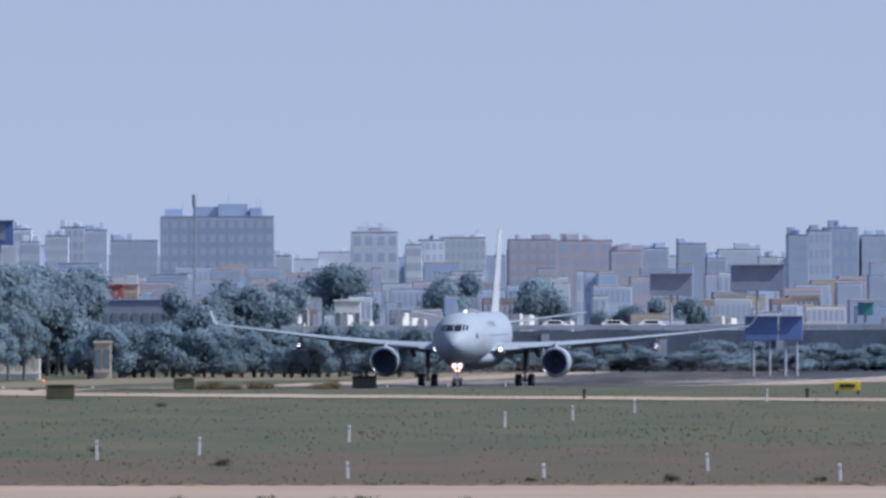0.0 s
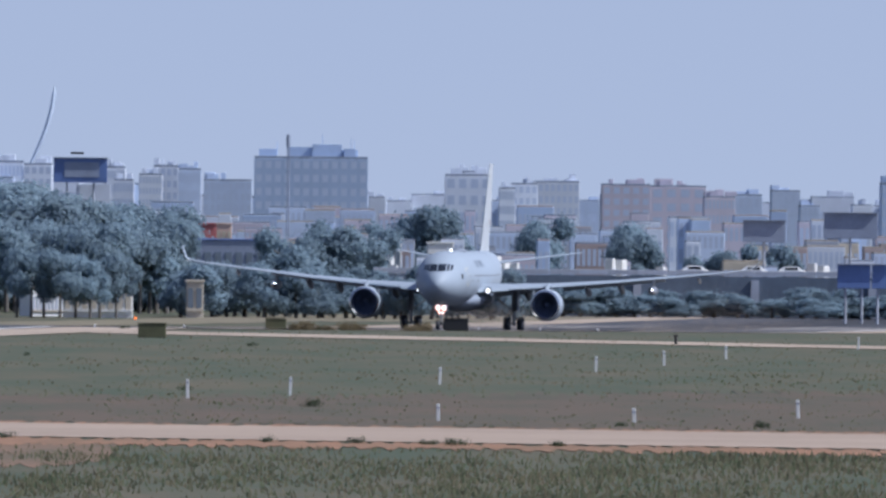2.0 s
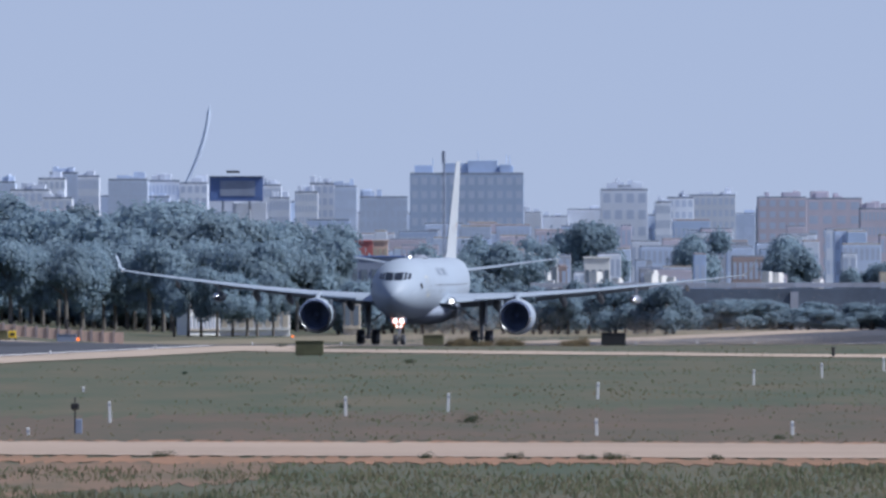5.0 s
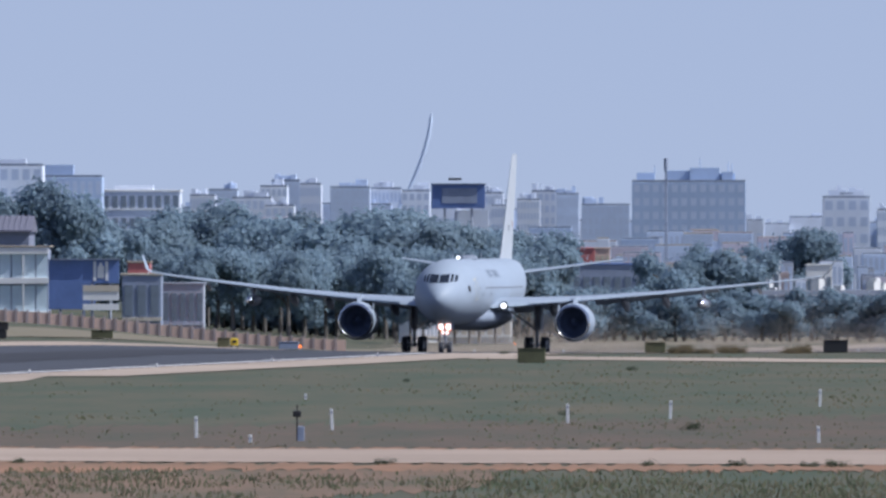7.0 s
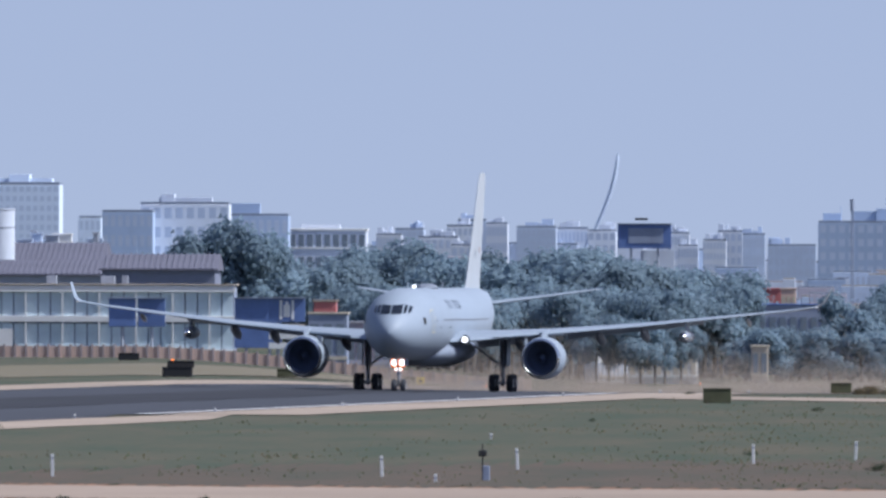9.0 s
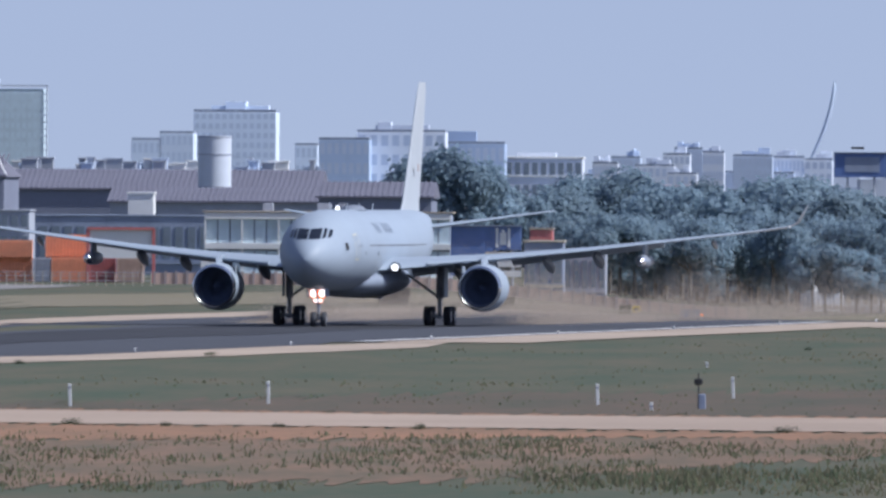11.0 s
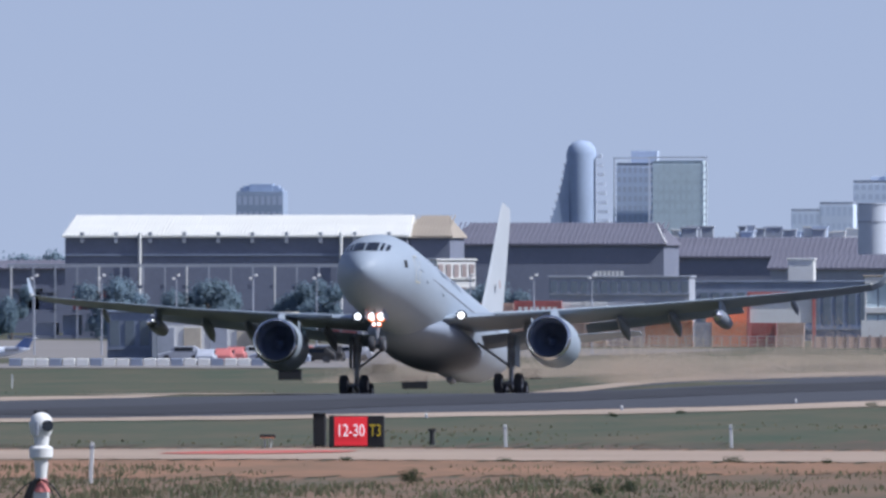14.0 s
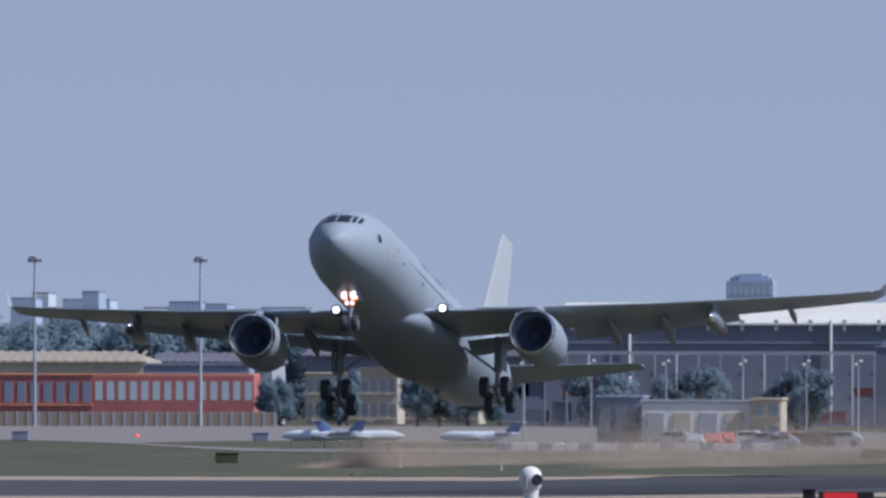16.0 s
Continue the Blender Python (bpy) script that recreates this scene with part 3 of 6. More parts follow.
        vs = [[bm.verts.new((rr, -dy, -tw)), bm.verts.new((rr, dy, tw))] for rr, tw, dy in ((0.3, 0.06, 0.12), (0.8, 0.12, 0.11), (1.24, 0.17, 0.1))]
        for a_, b_ in zip(vs, vs[1:]):
            bm.faces.new((a_[0], a_[1], b_[1], b_[0]))
        blade = mesh_of("fan_blade", bm, M["fan"])
        for i in range(24):
            o = new("fan_blade", blade)
            o.parent = nac
            o.matrix_basis = Matrix.Translation((ex, 7.36, ez)) @ Matrix.Rotation(2 * math.pi * i / 24, 4, "Y")
        bm = bmesh.new()
        bm_loft(bm, [circle(ex, y, ez, r, 20) for y, r in ((8.05, 0.03), (7.8, 0.16), (7.45, 0.32), (7.2, 0.4))])
        part("spinner", bm, M["fan"], nac, "dark pointed spinner", True)
        bm = bmesh.new()
        bm_loft(bm, [circle(ex, y, ez + 0.05, r, 24) for y, r in ((4.2, 0.95), (3.0, 0.85), (2.0, 0.6), (1.0, 0.15))])
        part("core_nozzle", bm, M["steel"], nac, "bare metal core nozzle", True)
        bm = bmesh.new()
        bm_loft(bm, [[(ex - w_, y, z0_), (ex + w_, y, z0_), (ex + w_ * 0.8, y, z1_), (ex - w_ * 0.8, y, z1_)] for y, w_, z0_, z1_ in ((7.9, 0.06, 4.25, 4.4), (6.8, 0.2, 4.15, 4.85), (5.5, 0.24, 3.9, 4.95), (2.5, 0.2, 3.4, 4.6), (0.6, 0.05, 3.9, 4.4))])
        part("engine_pylon", bm, M["hull"], nac, "grey engine pylon")
        bm = bmesh.new()
        bm_box(bm, ex - s * 1.35, 7.2, ez + 0.95, 0.05, 1.3, 0.55, 0, 0.015)
        part("strake", bm, M["hull"], nac)
        # wing root landing light
        bm = bmesh.new()
        bm_rod(bm, (s * 3.55, 9.85, 4.12), (s * 3.55, 9.98, 4.12), 0.24, seg=16)
        part("landing_light", bm, M["lamp"], w, "bright white landing light")
        bm = bmesh.new()
        bm_rod(bm, (s * 3.55, 9.6, 4.12), (s * 3.55, 9.9, 4.12), 0.36, seg=16)
        part("lamp_housing", bm, M["black"], w, "dark lamp housing")
        # tailplane
        bm = bmesh.new()
        bm_loft(bm, [[(s * p[0], p[1], p[2]) for p in foil(le, ch, 0.09, x, z)] for x, le, ch, z in ((0.9, -20.2, 6.2, 6.75), (5, -23.0, 4.4, 7.34), (9.5, -26.0, 2.3, 8.03), (9.75, -26.6, 1.6, 8.07))])
        part("tailplane", bm, M["hull"], plane, "light grey tailplane", True)
        # main gear
        gear = part("main_gear", leg(s), M["steel"], plane, "grey main landing gear leg")
        bm = bmesh.new()
        bm_box(bm, s * 5.75, 0.1, 2.0, 0.07, 1.5, 2.1, s * 4, 0.02)
        part("gear_door", bm, M["hull"], gear, "grey gear door")
        bm = bmesh.new()
        bm_box(bm, 0, 0, -0.13, 0.26, 2.3, 0.26, 0, 0.05)
        for y in (0.99, -0.99):
            bm_rod(bm, (-0.75, y, 0), (0.75, y, 0), 0.09)
        bogie = part("bogie", bm, M["steel"], plane, "four-wheel bogie with black tyres")
        bogie.location = (s * 5.34, 0, 0.69)
        for x in (-0.7, 0.7):
            for y in (0.99, -0.99):
                wheel("tyre", bogie, pose(x, y, 0), 0.69, 0.5, 0.36)
        BOGIES.append((bogie, s * 5.34))
    # fin
    bm = bmesh.new()
    fin = []
    for z, le, ch in ((7.6, -16.8, 10.4), (8.6, -18.6, 8.5), (12.5, -22.3, 6.4), (16.6, -26.0, 4.2), (17.3, -26.9, 3.2)):
        fin.append([(o[2], o[1], z) for o in foil(le, ch, 0.085, 0, 0)])
    bm_loft(bm, fin)
    f = part("fin", bm, M["fin_sunlit"], plane, "tall grey tail fin with sunlight painted into its tone", True)
    for sx in (0.34, -0.34):
        bm = bmesh.new()
        bm_box(bm, sx, -24.2, 10.9, 0.03, 0.7, 0.5)
        part("fin_flash", bm, M["brick_post"], f, "small faded fin flash")
    # nose gear
    bm = bmesh.new()
    bm_rod(bm, (0, 22.2, 3.4), (0, 22.2, 1.3), 0.15)
    bm_rod(bm, (0, 22.2, 1.5), (0, 22.2, 0.5), 0.1)
    bm_rod(bm, (0, 22.3, 1.6), (0, 24.0, 3.0), 0.08)
    bm_rod(bm, (-0.4, 22.2, 0.53), (0.4, 22.2, 0.53), 0.07)
    bm_box(bm, 0, 22.42, 1.75, 0.7, 0.1, 0.14)
    ng = part("nose_gear", bm, M["steel"], plane, "grey nose landing gear leg")
    for x in (-0.36, 0.36):
        wheel("tyre", ng, pose(x, 22.2, 0.53), 0.53, 0.36, 0.25)
    for s in (1, -1):
        bm = bmesh.new()
        bm_box(bm, s * 0.62, 22.6, 2.1, 0.05, 2.0, 0.9, 0, 0.015)
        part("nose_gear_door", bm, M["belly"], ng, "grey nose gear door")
    for x, z, r in ((-0.3, 2.32, 0.25), (0.3, 2.32, 0.25), (-0.17, 1.82, 0.12), (0.17, 1.82, 0.12)):
        bm = bmesh.new()
        bm_rod(bm, (x, 22.5, z), (x, 22.62, z), r, seg=14)
        part("taxi_light", bm, M["lamp"], ng, "bright white taxi light")
        # Glowing amber disc behind the lamp, added to imitate its glare halo.
        bm = bmesh.new()
        bm_rod(bm, (x, 22.4, z), (x, 22.53, z), r * 1.35, seg=14)
        part("halo_ring", bm, M["lamp_amber"], ng, "glowing amber ring added as the lamp's halo")
    bm = bmesh.new()
    bm_box(bm, 0, -6.8, 1.85, 0.5, 1.4, 0.35, 0, 0.1)
    part("tail_skid", bm, M["hull_dark"], plane)
    return plane


def leg(s):
    bm = bmesh.new()
    x = s * 5.34
    bm_rod(bm, (x, 0, 4.3), (x, 0, 1.9), 0.27)
    bm_rod(bm, (x, 0, 2.1), (x, 0, 0.45), 0.17)
    bm_rod(bm, (x - s * 0.1, 0, 2.0), (x - s * 2.3, 0.2, 3.6), 0.09)
    bm_rod(bm, (x, -0.1, 1.6), (x, -1.6, 3.9), 0.09)
    bm_rod(bm, (x, 0.25, 1.5), (x, 0.45, 1.1), 0.06)
    return bm


BOGIES, WINGS = [], []
plane = airliner()


# ---- trees ----
def tree_mesh(seed, w, h, clear, clumps, material, flat=0.5, dense=True):
    """Trunk with limbs, and a crown of many small leaf clumps in uneven masses with gaps."""
    rng = random.Random(seed)
    tr = bmesh.new()
    bm_rod(tr, (0, 0, -0.3), (0.1, 0, h * 0.6), 0.035 * h, 0.018 * h, 7)
    lobes = []
    for i in range(9):
        a, q = rng.uniform(0, 6.283), rng.uniform(0.1, 0.42)
        c = Vector((math.cos(a) * w * q, math.sin(a) * w * q, h * (clear + (0.95 - clear) * rng.uniform(0.2, 0.9) - q * 0.25)))
        lobes.append((c, w * rng.uniform(0.16, 0.3)))
        if i < 6:
            bm_rod(tr, (0.1, 0, h * rng.uniform(0.3, 0.58)), tuple(c), 0.012 * h, 0.005 * h, 5)
    verts, faces = [], []
    for c, r in lobes if dense else ():
        # dense inner foliage of each mass
        base, q = len(verts), r * 0.86
        for i in range(7):
            for j in range(10):
                th, ph = math.pi * (i + 0.5) / 7, 0.6283 * (j + 0.5 * (i % 2))
                k = q * rng.uniform(0.66, 1.04)
                verts.append(c + Vector((k * math.sin(th) * math.cos(ph), k * math.sin(th) * math.sin(ph), k * flat * 1.5 * math.cos(th))))
        for i in range(6):
            for j in range(10):
                faces.append((base + i * 10 + j, base + i * 10 + 10 + j, base + i * 10 + 10 + (j + 1) % 10, base + i * 10 + (j + 1) % 10))
    for i in range(clumps):
        c, r = lobes[rng.randrange(len(lobes))]
        d = Vector((rng.gauss(0, 1), rng.gauss(0, 1), rng.gauss(0, 1))).normalized() * rng.uniform(0.78, 1.06)
        p = c + Vector((d.x * r, d.y * r, d.z * r * flat * 1.5))
        s = w * rng.uniform(0.016, 0.04)
        for _ in range(2):
            e = Vector((rng.gauss(0, 1), rng.gauss(0, 1), rng.gauss(0, 1))).normalized()
            e = (e * 0.6 + d + Vector((0, 0, 0.25))).normalized()
            f = e.cross(Vector((rng.gauss(0, 1), rng.gauss(0, 1), rng.gauss(0, 1)))).normalized()
            g = e.cross(f)
            q = p + Vector((rng.gauss(0, s), rng.gauss(0, s), rng.gauss(0, s)))
            b = len(verts)
            verts += [q + f * s, q + g * s * 0.85 - f * s * 0.5, q - g * s * 0.85 - f * s * 0.5]
            faces.append((b, b + 1, b + 2))
    top = max(v.z for v in verts)
    verts = [(v.x, v.y, v.z * h / top) for v in verts]
    me = bpy.data.meshes.new("crown")
    me.from_pydata(verts, [], faces)
    me.materials.append(material)
    return mesh_of("trunk", tr, M["trunk"]), me


def make_tree(name, seed, w, h, clear, clumps, material, label, flat=0.5, dense=True):
    a, b = tree_mesh(seed, w, h, clear, clumps, material, flat, dense)
    t = thing(name, label, "tree")
    for nm, me in (("trunk", a), ("crown", b)):
        new(nm, me).parent = t
    return t


def woods():
    rng = random.Random(5)
    kinds = [make_tree("pine_tree", i, 7.5, 8.5, 0.3, 2300, M["pine"], "umbrella pine with bare trunk, dark green lightened by painted haze", 0.42) for i in range(3)]
    kinds += [make_tree("leafy_tree", 10 + i, 6.5, 8.0, 0.12, 2400, M["broad"], "dense leafy tree, dark green lightened by painted haze", 0.62) for i in range(3)]
    used = set()
    def put(k, u, d, top, sx=1.0, group="trees beside the airfield"):
        """top: how high the tree reaches, in bearing units above the eye's level."""
        p = spot(u, d)
        hgt = 8 + top * d / FOCAL / 1000 - p.z
        base = 8.5 if k < 3 else 8.0
        s = hgt / base
        m = Matrix.Translation(p) @ Matrix.Rotation(rng.uniform(0, 6.28), 4, "Z") @ Matrix.Diagonal((s * sx, s * sx, s, 1))
        if k in used:
            t = copy_thing(kinds[k], m @ Matrix.Diagonal((*kinds[k].scale, 1)).inverted())
        else:
            t = kinds[k]
            t.matrix_basis = m
            used.add(k)
        tagged(t, group=group)
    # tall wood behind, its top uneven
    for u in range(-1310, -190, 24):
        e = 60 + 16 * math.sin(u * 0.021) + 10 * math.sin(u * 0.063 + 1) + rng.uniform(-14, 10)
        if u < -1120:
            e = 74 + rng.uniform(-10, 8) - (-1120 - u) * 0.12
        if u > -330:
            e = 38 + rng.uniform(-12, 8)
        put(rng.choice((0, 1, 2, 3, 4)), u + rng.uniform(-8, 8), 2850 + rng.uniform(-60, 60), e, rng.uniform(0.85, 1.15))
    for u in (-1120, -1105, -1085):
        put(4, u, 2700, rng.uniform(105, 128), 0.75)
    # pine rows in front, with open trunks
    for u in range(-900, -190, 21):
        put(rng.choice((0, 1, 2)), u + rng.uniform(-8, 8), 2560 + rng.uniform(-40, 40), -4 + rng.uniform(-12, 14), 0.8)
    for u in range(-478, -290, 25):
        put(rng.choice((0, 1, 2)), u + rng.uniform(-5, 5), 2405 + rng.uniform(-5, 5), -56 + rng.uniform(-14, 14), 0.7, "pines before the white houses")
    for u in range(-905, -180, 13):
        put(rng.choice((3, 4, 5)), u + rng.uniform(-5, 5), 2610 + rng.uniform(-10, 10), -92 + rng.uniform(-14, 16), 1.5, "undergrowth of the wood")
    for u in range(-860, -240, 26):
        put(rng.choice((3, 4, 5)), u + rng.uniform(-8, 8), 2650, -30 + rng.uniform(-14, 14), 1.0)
    # clump by the mast, hedge of bushes, scattered town trees
    for u in (8, 30, 52, 74, 96, 116, 134):
        put(rng.choice((3, 4, 5)), u, 2620 + rng.uniform(-30, 30), 10 + rng.uniform(-10, 6) - abs(u - 65) * 0.18, 1.0)
    for u in range(-190, 420, 17):
        put(rng.choice((3, 4, 5)), u + rng.uniform(-6, 6), 2480 + rng.uniform(-30, 30), -78 + rng.uniform(-22, 14), 1.3, "bushes along the field")
    for u in range(430, 1320, 30):
        put(rng.choice((3, 4, 5)), u + rng.uniform(-9, 9), 2585 + rng.uniform(-8, 8), -116 + rng.uniform(-14, 12), 2.6, "bushes along the field")
    for u, d, top in ((610, 3000, 5), (600, 2950, -8), (625, 2950, -10), (850, 2900, -22), (870, 2900, -25), (835, 2900, -30), (760, 2900, -40), (780, 2900, -42), (720, 2900, -50), (240, 3300, 34), (215, 3300, 30), (262, 3300, 32), (190, 3300, 28), (430, 3200, 15), (450, 3200, 20), (80, 3100, 10)):
        put(rng.choice((3, 4, 5)), u, d, top + rng.uniform(-4, 4), 0.9, "town trees")
    # by the sheds and the glass office
    for u, top in ((-2570, -8), (-2600, 2), (-2630, -4), (-2770, -10), (-2800, 0), (-2830, -6), (-2200, 5), (-2215, -12), (-2180, -8), (-2950, 0), (-2975, 8)):
        put(rng.choice((3, 4, 5)), u, 2330 + rng.uniform(-20, 20), top, 1.0, "trees among the sheds")
    for u in range(-3180, -2900, 20):
        put(rng.choice((3, 4)), u, 2900, 48 + rng.uniform(-16, 10), 1.0, "trees among the sheds")
    for u in range(-4080, -3280, 17):
        put(rng.choice((3, 4, 5)), u, 3000 + rng.uniform(-40, 40), 84 + rng.uniform(-14, 14), 0.9, "trees behind the red hall")
    for u in (-3440, -3425, -3560, -3545, -3300, -3260, -3210, -3150):
        put(rng.choice((3, 4)), u, 2480, rng.uniform(-22, -2), 0.8, "trees among the sheds")


# ---- buildings ----
def block(name, label, u0, u1, top, d, material, depth=14.0, floors=0, cols=0, group="", roof=None, window=None, base=None, category="building", extra=()):
    """A building between two bearings that reaches up to a given height above the eye's level, with recessed storeys of windows."""
    u0, u1 = fit_west(u0), fit_west(u1)
    k = d / 1000 / FOCAL
    w, x = (u1 - u0) * k, (u0 + u1) / 2 * k
    z0 = gz(x, d)
    z1 = 8 + top * k
    h = z1 - z0
    b = thing(name, label, category, group, at=Matrix.Translation((x, d + depth / 2, z0)))
    bm = bmesh.new()
    bm_box(bm, 0, 0, -0.5, w, depth, h + 0.5, 0, min(0.05, w * 0.02))
    wall = part("wall", bm, material, b)
    bm = bmesh.new()
    t = max(0.25, h * 0.02)
    far = window in (M["hazed_window"], M["tower_glass"], M["hazed_tower_pane"])
    lap = -0.1 if far else 0.3
    bm_box(bm, 0, 0, h, w + lap, depth + lap, t, 0, 0.04)
    part("roof", bm, roof or material, b)
    for i, (ex, ew, eh) in enumerate(extra):
        bm = bmesh.new()
        bm_box(bm, ex * w, 0.4 * i, h + t - 0.02 * i, ew * w, depth * (0.4 + 0.11 * i), eh * k, 0, 0.03)
        part("roof_housing", bm, material, b)
    if floors and cols:
        fh = h * (1 if base is None else 1 - base) / floors
        zb = 0 if base is None else h * base
        cw = w / cols
        me = None
        for i in range(floors):
            for j in range(cols):
                if me is None:
                    bm = bmesh.new()
                    bm_box(bm, 0, 0, 0, cw * 0.62, 0.08 if far else 0.12, fh * 0.55)
                    me = mesh_of("window", bm, window or M["pane"])
                ob = new("window", me)
                ob.parent = b
                ob.location = (-w / 2 + cw * (j + 0.5), -depth / 2 + (0.025 if far else -0.03), zb + fh * (i + 0.28))
        if not far:
            for i in range(floors):
                bm = bmesh.new()
                bm_box(bm, 0, -depth / 2 - 0.12, zb + fh * (i + 0.19), w, 0.24, fh * 0.06)
                part("sill_band", bm, roof or material, b)
    return b


def sunward(b, deg=32):
    """Turns a small house on its spot, so that its front looks towards the sun."""
    b.matrix_basis = b.matrix_basis @ Matrix.Rotation(radians(deg), 4, "Z")
    return b


def skyline():
    rng = random.Random(9)
    FW, G, D, P, R = M["hazed_window"], M["hazed_grey"], M["hazed_dark"], M["hazed_pale"], M["hazed_red"]
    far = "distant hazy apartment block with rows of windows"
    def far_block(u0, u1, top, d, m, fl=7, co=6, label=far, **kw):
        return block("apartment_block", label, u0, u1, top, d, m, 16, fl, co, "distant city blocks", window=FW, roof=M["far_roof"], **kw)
    # the broad block with masts
    b = far_block(-62, 139, 112, 4100, D, 9, 12, "broad dark hazy apartment block with roof masts", extra=((-0.38, 0.16, 13), (0.1, 0.62, 12), (0.02, 0.44, 17), (0.14, 0.26, 22), (0.34, 0.1, 15)))
    for ex, hh in ((0.1, 44), (0.35, 36), (0.38, 34), (-0.3, 30)):
        k = 4.1 / FOCAL
        bm = bmesh.new()
        zt = 8 + 112 * k - b.location.z
        bm_rod(bm, (ex * 201 * k, 0, zt), (ex * 201 * k, 0, zt + hh * k), 0.12, 0.08, 6)
        part("mast", bm, D, b)
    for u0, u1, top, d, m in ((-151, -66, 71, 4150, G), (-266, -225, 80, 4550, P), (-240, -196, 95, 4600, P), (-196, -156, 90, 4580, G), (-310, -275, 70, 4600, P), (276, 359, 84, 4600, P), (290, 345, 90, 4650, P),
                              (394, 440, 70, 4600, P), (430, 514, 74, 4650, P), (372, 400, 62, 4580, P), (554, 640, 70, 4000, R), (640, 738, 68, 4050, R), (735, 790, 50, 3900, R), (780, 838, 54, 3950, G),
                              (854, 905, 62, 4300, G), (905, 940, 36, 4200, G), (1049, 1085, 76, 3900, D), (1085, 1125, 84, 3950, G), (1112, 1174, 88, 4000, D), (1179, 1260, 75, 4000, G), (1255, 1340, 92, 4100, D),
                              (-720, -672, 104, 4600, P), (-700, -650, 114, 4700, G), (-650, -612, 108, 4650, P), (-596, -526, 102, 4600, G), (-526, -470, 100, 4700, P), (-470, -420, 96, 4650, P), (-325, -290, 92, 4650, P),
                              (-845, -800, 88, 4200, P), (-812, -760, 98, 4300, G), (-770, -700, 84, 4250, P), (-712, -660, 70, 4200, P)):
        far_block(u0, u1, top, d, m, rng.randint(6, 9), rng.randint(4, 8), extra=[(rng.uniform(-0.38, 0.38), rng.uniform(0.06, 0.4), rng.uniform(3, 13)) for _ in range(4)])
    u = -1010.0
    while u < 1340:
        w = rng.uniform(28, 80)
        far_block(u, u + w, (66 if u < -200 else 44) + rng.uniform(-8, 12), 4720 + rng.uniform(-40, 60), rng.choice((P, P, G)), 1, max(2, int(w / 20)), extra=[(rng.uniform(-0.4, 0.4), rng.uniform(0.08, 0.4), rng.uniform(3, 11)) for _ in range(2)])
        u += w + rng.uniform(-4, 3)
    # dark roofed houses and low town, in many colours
    tints = [M["hazed_grey"], M["hazed_pale"], M["hazed_red"], M["grey_wall"], M["cream"], M["hazed_dark"], M["white"], M["brick_post"]]
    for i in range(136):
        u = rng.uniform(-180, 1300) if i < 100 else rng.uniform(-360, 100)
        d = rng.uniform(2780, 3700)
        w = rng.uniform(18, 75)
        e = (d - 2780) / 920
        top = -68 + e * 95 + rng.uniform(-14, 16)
        m = tints[int(rng.random() ** 1.3 * 8)] if e < 0.6 else rng.choice(tints[:3] + [M["hazed_dark"]])
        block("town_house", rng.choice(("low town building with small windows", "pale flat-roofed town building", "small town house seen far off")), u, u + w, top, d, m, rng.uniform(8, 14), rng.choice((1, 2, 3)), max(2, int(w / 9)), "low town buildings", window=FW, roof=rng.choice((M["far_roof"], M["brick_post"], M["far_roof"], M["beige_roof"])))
    for i in range(26):
        u = rng.uniform(-160, 420) if i < 20 else rng.uniform(420, 1250)
        w = rng.uniform(4, 15)
        sunward(block("white_van" if w < 11 else "white_roof_house", "bright white sunlit van by the road" if w < 11 else "low house with bright white roof", u, u + w, -70 + rng.uniform(-8, 10), 2700 + i * 1.5, M["white"], 2, 1, 2, "bright roofs and vans", window=FW, category="van" if w < 11 else "building"))
    block("orange_shop", "pale orange shop front among trees", -128, -101, -6, 2880, M["brick_wall"], 6, 2, 3, "low town buildings", window=M["yellow_pale"])
    block("brick_hall", "long reddish flat hall", -170, -128, -6, 2890, M["redbox"], 8, 1, 6, "low town buildings")
    block("slate_hall", "long low hall with dark blue roof", -225, -5, -34, 2700, M["slate"], 10, 1, 12, "low town buildings", roof=M["bluebox"])
    block("white_shop", "small bright white flat building", 246, 292, -36, 2760, M["white"], 6, 1, 4, "low town buildings")
    block("white_shop", "small bright white flat building", 150, 200, -30, 2770, M["white"], 6, 1, 4, "low town buildings")
    sunward(block("white_house", "bright white low house behind the fence", -470, -398, -88, 2450, M["white"], 3, 2, 9, "white houses", window=M["grey_wall"], roof=M["beige_roof"]))
    block("white_house", "bright white low house behind the fence", -398, -275, -118, 2420, M["white"], 2.5, 1, 8, "white houses", window=M["cream"], roof=M["white"])
    block("white_house", "small white gatehouse among bushes", -180, -150, -108, 2440, M["cream"], 4, 1, 2, "white houses")
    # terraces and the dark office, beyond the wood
    block("terraced_office", "white office building with stepped terraces", -1000, -862, 96, 3350, M["hazed_pale"], 14, 3, 9, "offices beyond the wood", roof=M["white"], base=0.4, extra=((-0.1, 0.5, 7),))
    block("terraced_office", "white office building with stepped terraces", -1095, -990, 82, 3400, M["hazed_pale"], 14, 3, 7, "offices beyond the wood", roof=M["white"], base=0.4)
    block("pale_hall", "pale hall with low domed roof", -845, -640, 48, 3400, M["hazed_pale"], 12, 2, 12, "offices beyond the wood", roof=M["hazed_red"])
    block("dark_office", "dark glass office building with white front bays", -1330, -1240, 128, 3300, M["hazed_dark"], 12, 6, 7, "offices beyond the wood", window=M["hazed_window"], roof=M["far_roof"])
    block("dark_office", "dark glass office building with white front bays", -1262, -1105, 142, 3310, M["hazed_pale"], 12, 5, 8, "offices beyond the wood", window=M["hazed_window"], roof=M["far_roof"], base=0.25, extra=((0.0, 0.6, 8), (-0.2, 0.15, 14)))
